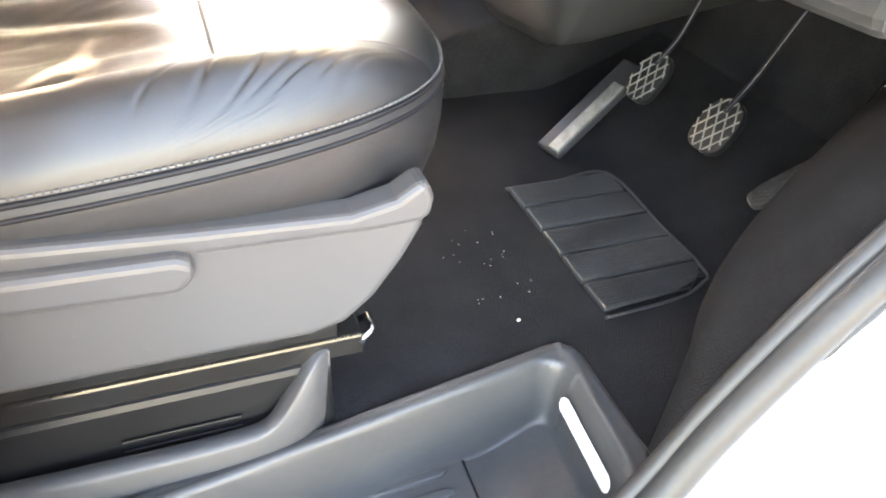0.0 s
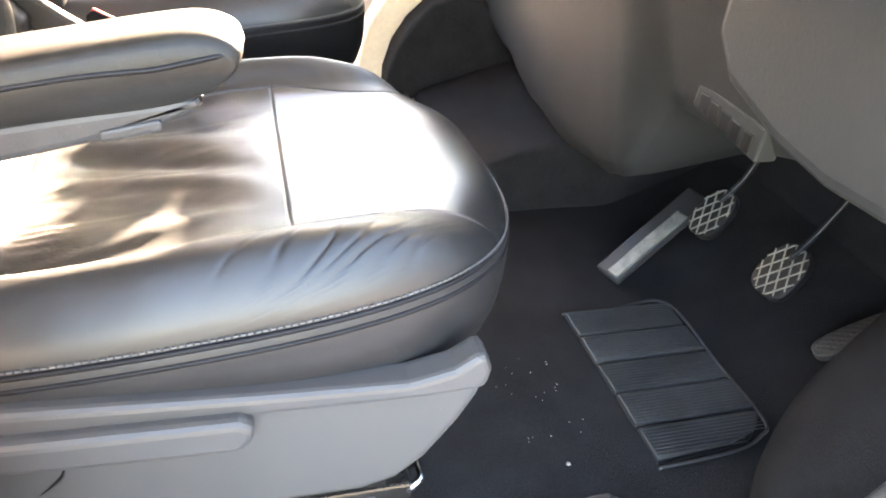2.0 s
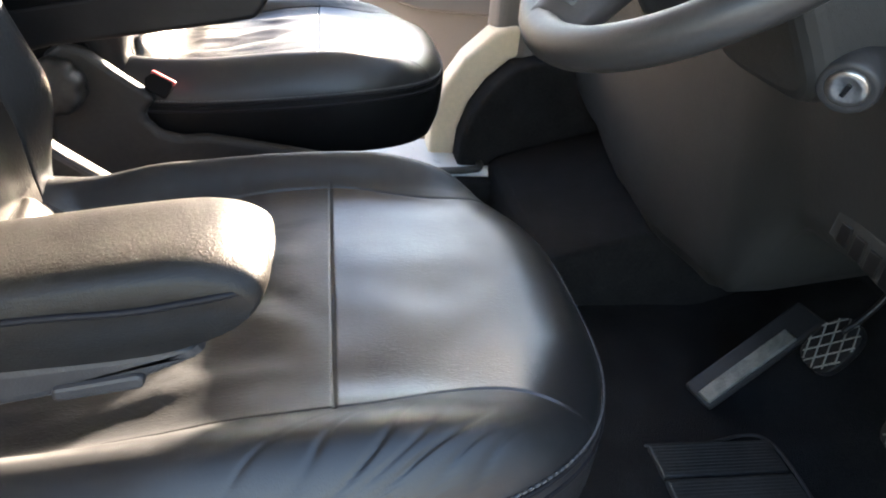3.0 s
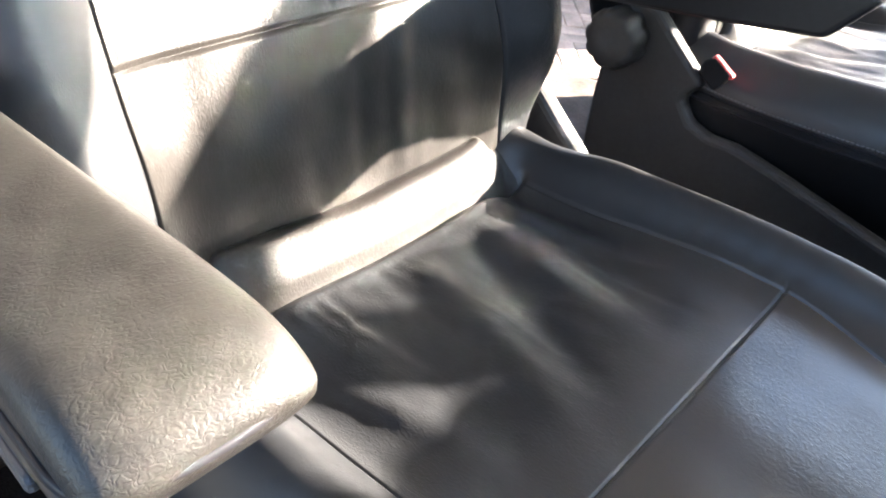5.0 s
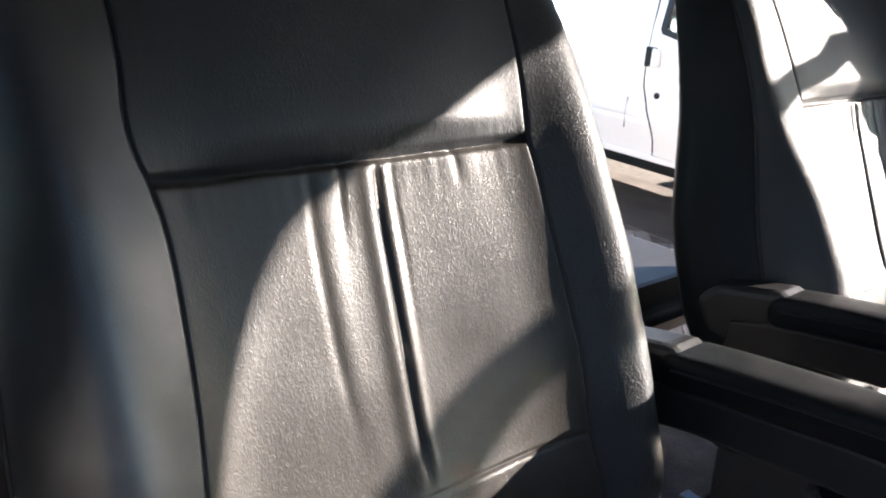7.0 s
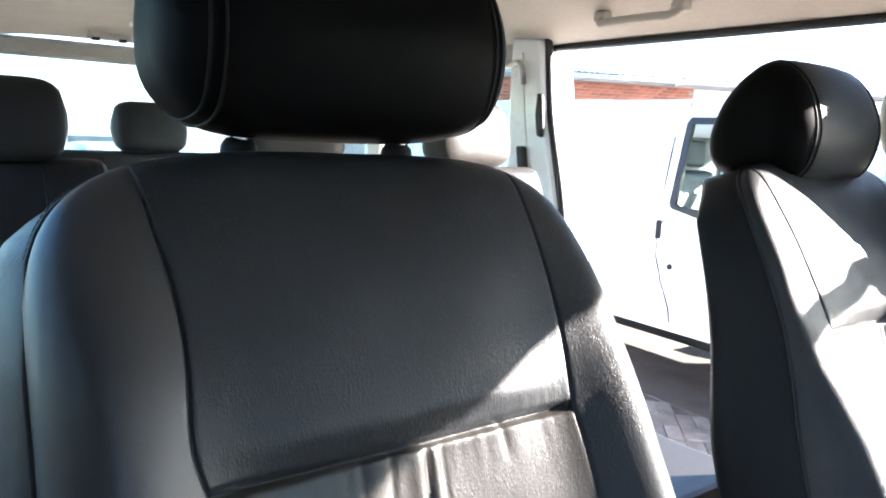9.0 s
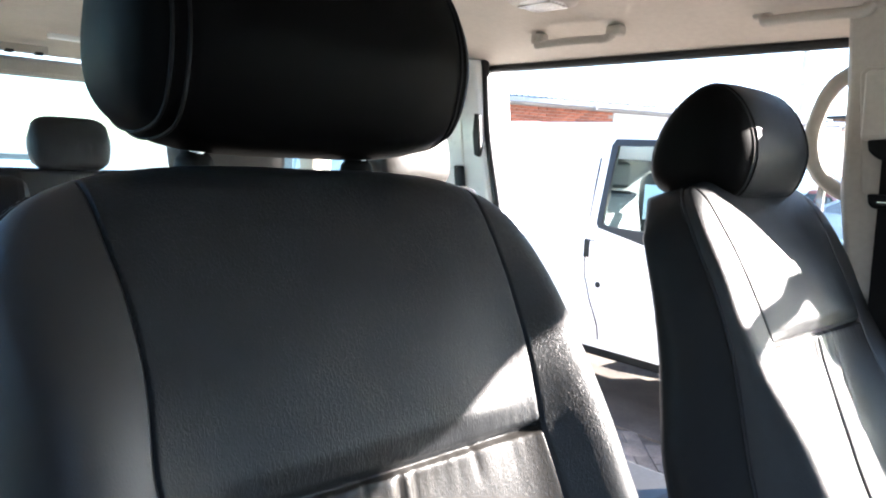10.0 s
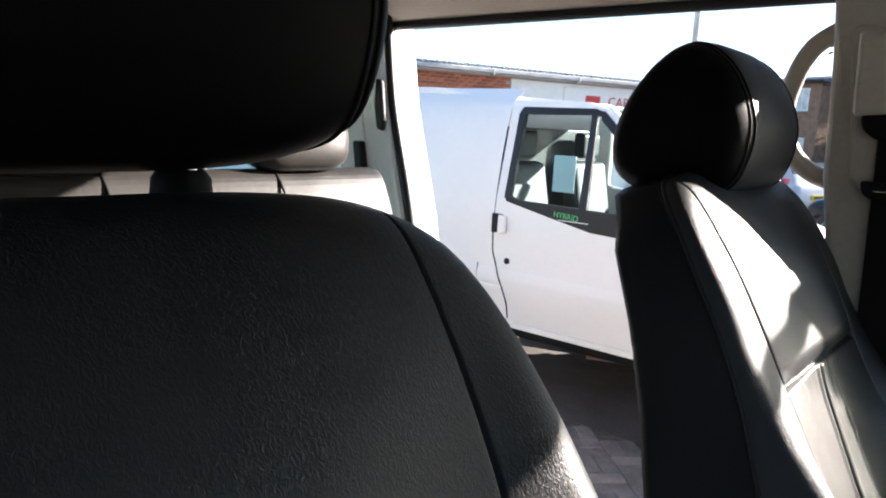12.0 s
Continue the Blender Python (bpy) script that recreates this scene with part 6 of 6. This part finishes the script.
hatchback("hatchback_car", (-1.42, 13.75, GROUND - 0.06), 144, paint_dark, "dark blue hatchback parked on the road")
silver_paint = material("silver car paint", (0.45, 0.46, 0.48), 0.3, var=0.06, coat=0.8)
red_paint = material("red car paint", (0.35, 0.02, 0.03), 0.3, var=0.06, coat=0.8)
hatchback("hatchback_car", (-5.4, 17.5, GROUND - 0.06), 150, silver_paint, "silver hatchback parked farther along the road")
hatchback("hatchback_car", (-7.6, 20.5, GROUND - 0.06), 150, red_paint, "red hatchback parked far along the road")
blue_paint = material("pale blue car paint", (0.30, 0.38, 0.45), 0.3, var=0.06, coat=0.8)
hatchback("hatchback_car", (-8.2, 1.7, GROUND), 0, blue_paint, "pale blue car parked behind the vehicle")


# ---------------------------------------------------------------- low wall, posts, sign
def low_wall():
    """Red brick garden wall with a dark soldier course on top."""
    a, b = Vector((-2.6, 4.75, 0)), Vector((3.6, 7.45, 0))
    d = (b - a).normalized()
    ang = math.degrees(math.atan2(d.y, d.x))
    w = thing("garden_wall", (a.x, a.y, GROUND), "low red brick wall with dark brick coping", "brick wall", "", "", ang)
    L = (b - a).length
    part("core", box(0, L, 0.010, 0.205, -0.055, 0.19, 0.0), mortar, w)
    brick = box(-0.1035, 0.1035, -0.052, 0.052, -0.031, 0.031, 0.004, 1)
    brick.materials.append(brick_mat)
    cop = box(-0.031, 0.031, -0.115, 0.115, -0.055, 0.055, 0.005, 1)
    cop.materials.append(coping_mat)
    for r in range(3):
        x = 0.10 + (0.1075 if r % 2 else 0.0)
        while x < L - 0.1:
            o = new("brick", brick)
            o.parent, o.location = w, (x + 0.002 * noise.noise(Vector((x, r, 0))), 0.053 + 0.003 * noise.noise(Vector((x * 3, r, 5))), 0.035 + 0.072 * r)
            x += 0.217
    x = 0.035
    while x < L - 0.03:
        o = new("coping_brick", cop)
        o.parent, o.location = w, (x, 0.108 + 0.003 * noise.noise(Vector((x * 5, 1, 5))), 0.253 + 0.004 * noise.noise(Vector((x * 7, 2, 5))))
        x += 0.071


low_wall()


def post(name, place, r, h, mat, label, cat):
    p = thing(name, place, label, cat)
    part("shaft", lathe([(r, 0.0), (r, h * 0.3), (r * 0.8, h * 0.75), (r * 0.7, h)], 24), mat, p)
    part("base_plate", lathe([(r * 1.35, -0.02), (r * 1.35, 0.03), (r * 1.05, 0.05)], 24), mat, p)
    return p


post("white_pole", (-0.76, 6.85, -0.335), 0.082, 5.5, frame_white, "plain white pole behind the low wall", "pole")
post("street_post", (0.26, 6.95, -0.335), 0.095, 6.0, concrete, "grey street lamp column on the verge", "street lamp")
post("street_lamp", (-5.0, 12.2, GROUND), 0.06, 7.0, sheet_roof, "thin grey street lamp column far off", "street lamp")


def warning_sign():
    s = thing("warning_sign", (-2.93, 10.0, GROUND - 0.04), "triangular road works sign with red border", "road sign")
    part("face", prism([(-0.36, 0.92), (0.36, 0.92), (0.0, 1.56)], "y", -0.004, 0.010, 0.003, 1), sign_white, s)
    for p, q in (((-0.36, 0.92), (0.36, 0.92)), ((0.36, 0.92), (0.0, 1.56)), ((0.0, 1.56), (-0.36, 0.92))):
        part("border", tube([(p[0] * 0.93, -0.004, 0.92 + (p[1] - 0.92) * 0.93 + 0.022), (q[0] * 0.93, -0.004, 0.92 + (q[1] - 0.92) * 0.93 + 0.022)], 0.035, 6, False, 0.2), sign_red, s)
    part("symbol", prism([(-0.10, 1.00), (-0.065, 1.00), (-0.045, 1.30), (-0.06, 1.30)], "y", -0.012, -0.004, 0.001, 1), plastic_black, s)
    part("symbol", prism([(0.09, 1.00), (0.055, 1.00), (0.055, 1.15), (0.0, 1.22), (0.02, 1.30), (0.035, 1.23), (0.09, 1.16)], "y", -0.012, -0.004, 0.001, 1), plastic_black, s)
    for x in (-0.28, 0.28):
        part("leg", tube([(x, 0.02, 0.0), (x * 0.8, 0.01, 0.96)], 0.014, 6), steel, s)


warning_sign()


# ---------------------------------------------------------------- buildings
def shed():
    """Long low brick unit with a corrugated roof and gutter."""
    a, b = Vector((-14.2, 5.2, 0)), Vector((-7.2, 21.0, 0))
    d = (b - a)
    L = d.length
    s = thing("workshop_building", (a.x, a.y, GROUND), "low brick workshop with corrugated sheet roof", "building", "", "", math.degrees(math.atan2(d.y, d.x)))
    part("wall", box(0, L, 0.0, 0.22, -0.06, 3.0, 0.0), mortar, s)
    part("painted_panel", box(9.90, L, -0.03, 0.0, 0.0, 2.93, 0.005), frame_white, s, "white painted lower wall")
    rows = []
    brick = box(-0.1035, 0.1035, -0.02, 0.02, -0.031, 0.031, 0.003, 1)
    brick.materials.append(brick_mat)
    for r in range(9):
        z = 2.33 + 0.072 * r
        x = 3.9 + (0.108 if r % 2 else 0)
        while x < 9.8:
            if len(rows) < 290:
                o = new("brick", brick)
                o.parent, o.location = s, (x, -0.008, z)
                rows.append(o)
            x += 0.217
    # corrugated roof sheet
    us = list(np.linspace(0, L + 0.3, 700))
    part("roof", surface(lambda u, v: (u - 0.15, -0.28 + 3.2 * v, 3.14 + 0.10 * v + 0.028 * math.sin(u * 2 * math.pi / 0.15)), us, [0.0, 0.02, 0.5, 1.0], None, True), sheet_roof, s)
    part("roof_edge", surface(lambda u, v: (u - 0.15, -0.28, 3.13 + 0.028 * math.sin(u * 2 * math.pi / 0.15) - 0.02 * v), us, [0.0, 1.0]), sheet_roof, s)
    part("gutter", box(0, L, -0.36, -0.24, 2.985, 3.10, 0.03, 3), sheet_roof, s)
    part("fascia", box(0, L, -0.20, -0.035, 2.95, 3.10, 0.01), concrete, s)
    x = 2.0
    while x < L:
        part("gutter_bracket", box(x, x + 0.05, -0.38, -0.22, 2.94, 3.08, 0.01), concrete, s)
        x += 2.4
    sg = part("sign_board", box(11.4, 16.4, -0.08, -0.034, 2.16, 2.86, 0.01), sign_white, s)
    part("sign_word", moved(text_mesh("CAR", 0.35, 0.004), Matrix.Translation((12.75, -0.09, 2.44)) @ Matrix.Rotation(radians(90), 4, "X")), sign_red, sg)
    part("sign_bar", box(12.05, 12.5, -0.09, -0.078, 2.46, 2.68, 0.004), sign_red, sg)
    return s


shed()


def notice_board():
    s = thing("notice_board", (-4.15, 9.6, GROUND), "white notice board with blue words on posts", "sign board")
    part("board", box(-0.28, 0.75, -0.02, 0.02, 1.62, 2.32, 0.006), sign_white, s)
    part("words", moved(text_mesh("ING", 0.20, 0.003), Matrix.Translation((0.05, -0.024, 2.02)) @ Matrix.Rotation(radians(90), 4, "X")), sign_blue, s)
    part("words", moved(text_mesh("EAR", 0.20, 0.003), Matrix.Translation((0.05, -0.024, 1.72)) @ Matrix.Rotation(radians(90), 4, "X")), sign_blue, s)
    part("word_bar", box(-0.24, -0.02, -0.026, -0.018, 2.03, 2.16, 0.003), sign_blue, s)
    part("word_bar", box(-0.24, -0.02, -0.026, -0.018, 1.73, 1.86, 0.003), sign_blue, s)
    for x in (-0.18, 0.6):
        part("leg", box(x - 0.04, x + 0.04, 0.0, 0.08, -0.06, 1.65, 0.005), wood_fence, s)


notice_board()


def flats(name, a, b, storeys, label, bays, pitch=0.12):
    """Two-storey brick flats: wall, windows with frames and sills, pitched roof."""
    a, b = Vector(a), Vector(b)
    d = b - a
    L = d.length
    h = 2.75 * storeys
    s = thing(name, (a.x, a.y, GROUND - 0.06), label, "apartment building", "houses", "", math.degrees(math.atan2(d.y, d.x)))
    part("wall", box(0, L, 0.0, 9.0, 0.0, h, 0.02), brick_brown, s)
    ridge = h + 9.8 * 0.5 * pitch
    part("roof", prism([(-0.4, h - 0.05), (4.5, ridge), (9.4, h - 0.05), (9.4, h - 0.22), (-0.4, h - 0.22)], "x", -0.3, L + 0.3, 0.03, 1), slate, s)
    part("gutter", box(-0.3, L + 0.3, -0.48, -0.36, h - 0.22, h - 0.10, 0.02), plastic_black, s)
    step_x = L / bays
    for f in range(storeys):
        for k in range(bays):
            x, z = step_x * (k + 0.5), 1.0 + 2.75 * f
            w = part("window", box(x - 0.60, x + 0.60, -0.04, 0.02, z, z + 1.25, 0.01), frame_white, s)
            for m in (-1, 0, 1):
                part("pane", box(x + m * 0.38 - 0.165, x + m * 0.38 + 0.165, -0.050, -0.036, z + 0.07, z + 1.18, 0.004), window_pale, w)
            part("sill", box(x - 0.68, x + 0.68, -0.12, 0.0, z - 0.09, z - 0.01, 0.01), concrete, w)
    for k in range(1, bays, 2):
        part("downpipe", tube([(step_x * k, -0.06, 0.0), (step_x * k, -0.06, h - 0.2)], 0.045, 8), plastic_black, s)
    return s


flats("brick_flats", (-5.6, 52.0, 0), (2.2, 29.1, 0), 2, "brown brick two-storey flats with white windows", 6, 0.24)
flats("brick_flats", (-17.5, 47.0, 0), (-10.4, 44.0, 0), 2, "dark brick flats far along the road", 3)
fence = thing("board_fence", (-2.6, 31.0, GROUND - 0.06), "dark brown board fence before the flats", "fence", "", "", -72)
board = box(-0.07, 0.07, -0.012, 0.012, 0.0, 1.6, 0.004, 1)
board.materials.append(wood_fence)
for k in range(110):
    o = new("board", board)
    o.parent, o.location = fence, (-7.5 + 0.145 * k, 0.004 * (k % 2), 0.0)


# ---------------------------------------------------------------- trees
def tree(place, h, spread, leaf, label, seed, count):
    t = thing("tree", place, label, "tree", "street trees")
    rng = random.Random(seed)
    trunk_top = h * 0.42
    meshes = [tube(smooth_line([(0, 0, 0), (0.05 * h * 0.1, 0.02, trunk_top * 0.5), (0.0, 0.05, trunk_top), (0.1, 0.0, h * 0.75)], 20), [0.035 * h * (1 - 0.04 * i) for i in range(21)], 10)]
    tips = []
    for k in range(22):
        a, z0 = rng.random() * 6.283, trunk_top * (0.7 + 0.9 * rng.random())
        rr = spread * (0.45 + 0.55 * rng.random())
        z1 = min(h * 0.98, z0 + h * (0.10 + 0.35 * rng.random()))
        tip = (rr * math.cos(a), rr * math.sin(a), z1)
        meshes.append(tube(smooth_line([(0, 0, z0), (tip[0] * 0.45, tip[1] * 0.45, z0 + (z1 - z0) * 0.6), tip], 8), [0.010 * h * (1 - 0.10 * i) for i in range(9)], 6))
        tips += [tip, (tip[0] * 0.6, tip[1] * 0.6, z0 + (z1 - z0) * 0.72)]
    part("trunk", joined(meshes), bark, t)
    verts, faces = [], []
    for _ in range(count):
        c = rng.choice(tips)
        g = [rng.gauss(0, 0.42) for _ in range(3)]
        p = Vector((c[0] + g[0] * spread * 0.36, c[1] + g[1] * spread * 0.36, c[2] + g[2] * spread * 0.30))
        u = Vector((rng.gauss(0, 1), rng.gauss(0, 1), rng.gauss(0, 1))).normalized()
        v = u.orthogonal().normalized()
        sz = 0.07 + 0.09 * rng.random()
        k = len(verts)
        verts += [p - u * sz, p + v * sz * 0.55, p + u * sz, p - v * sz * 0.55]
        faces.append((k, k + 1, k + 2, k + 3))
    part("crown", mesh(verts, faces, False), leaf, t)


tree((-3.3, 23.0, GROUND - 0.06), 8.3, 1.7, leaf_b, "dark leaved street tree by the road", 3, 15000)
tree((-1.2, 62.0, GROUND - 0.06), 15.0, 5.5, leaf_a, "tall green tree behind the flats", 5, 16000)
tree((4.5, 58.0, GROUND - 0.06), 14.0, 5.0, leaf_a, "tall green tree behind the flats", 8, 12000)

# ---------------------------------------------------------------- block paving, last
paver = box(-0.0975, 0.0975, -0.0475, 0.0475, -0.030, 0.0, 0.004, 1)
paver.materials.append(paver_mat)
structure("tarmac", box(-9.0, -1.25, 3.56, 4.62, GROUND - 0.03, GROUND + 0.006, 0.004), tarmac_brown, "brownish worn tarmac under the parked van", "tarmac")
near_things = bpy.data.objects["yard"]
placed, spare_v, spare_f = 0, [], []
rng = random.Random(2)
base_v = [v.co.copy() for v in paver.vertices]
base_f = [tuple(p.vertices) for p in paver.polygons]
turn45 = Matrix.Rotation(radians(45), 4, "Z")
cells = []
for i in range(-70, 71):
    for j in range(-70, 71):
        # basket of two: pairs laid crosswise
        cx, cy = i * 0.2, j * 0.2
        for k in (-1, 1):
            if (i + j) % 2:
                cells.append((cx, cy + 0.05 * k, 0))
            else:
                cells.append((cx + 0.05 * k, cy, 90))
for cx, cy, rot in cells:
    q = turn45 @ Vector((cx, cy, 0))
    x, y = q.x - 0.8, q.y + 2.6
    if not (-4.2 < x < 2.6 and 1.0 < y < 5.0 + 0.38 * x + 0.6) or y > 4.72 + 0.4355 * (x + 2.6):
        if not (-4.2 < x < 2.2 and -3.2 < y < -0.3):
            continue
    if x < -1.20 and y > 3.50:
        continue
    dz = GROUND + 0.002 * rng.gauss(0, 1)
    m = Matrix.Translation((x, y, dz)) @ Matrix.Rotation(radians(45 + rot), 4, "Z") @ Matrix.Rotation(0.004 * rng.gauss(0, 1), 4, "X")
    if placed < 300 and -0.6 < x < 1.0 and 2.6 < y < 4.6 or (placed < 300 and -2.4 < x < -1.4 and 2.2 < y < 3.2):
        o = new("paving_block", paver)
        o.matrix_world = m
        o.parent = near_things
        placed += 1
    else:
        k = len(spare_v)
        spare_v += [m @ v for v in base_v]
        spare_f += [tuple(k + n for n in f) for f in base_f]
rest_pav = part("paving_blocks", mesh(spare_v, spare_f, False), paver_mat, near_things)
tagged(rest_pav, "", "", "", "stuff")



# unseen plain unit, added ahead of the vehicle to cut its sky light
facing = thing("sky_light_block", (10.0, -20.0, GROUND - 0.06), "unseen grey block added ahead of the vehicle to cut sky light", "building", "", "", 90)
part("wall", box(0, 22.0, -6.0, 0.0, 0.0, 6.2, 0.02), sheet_roof, facing)
part("roof", prism([(0.3, 6.15), (-3.0, 7.2), (-6.3, 6.15), (-6.3, 6.0), (0.3, 6.0)], "x", -0.3, 22.3, 0.03, 1), slate, facing)
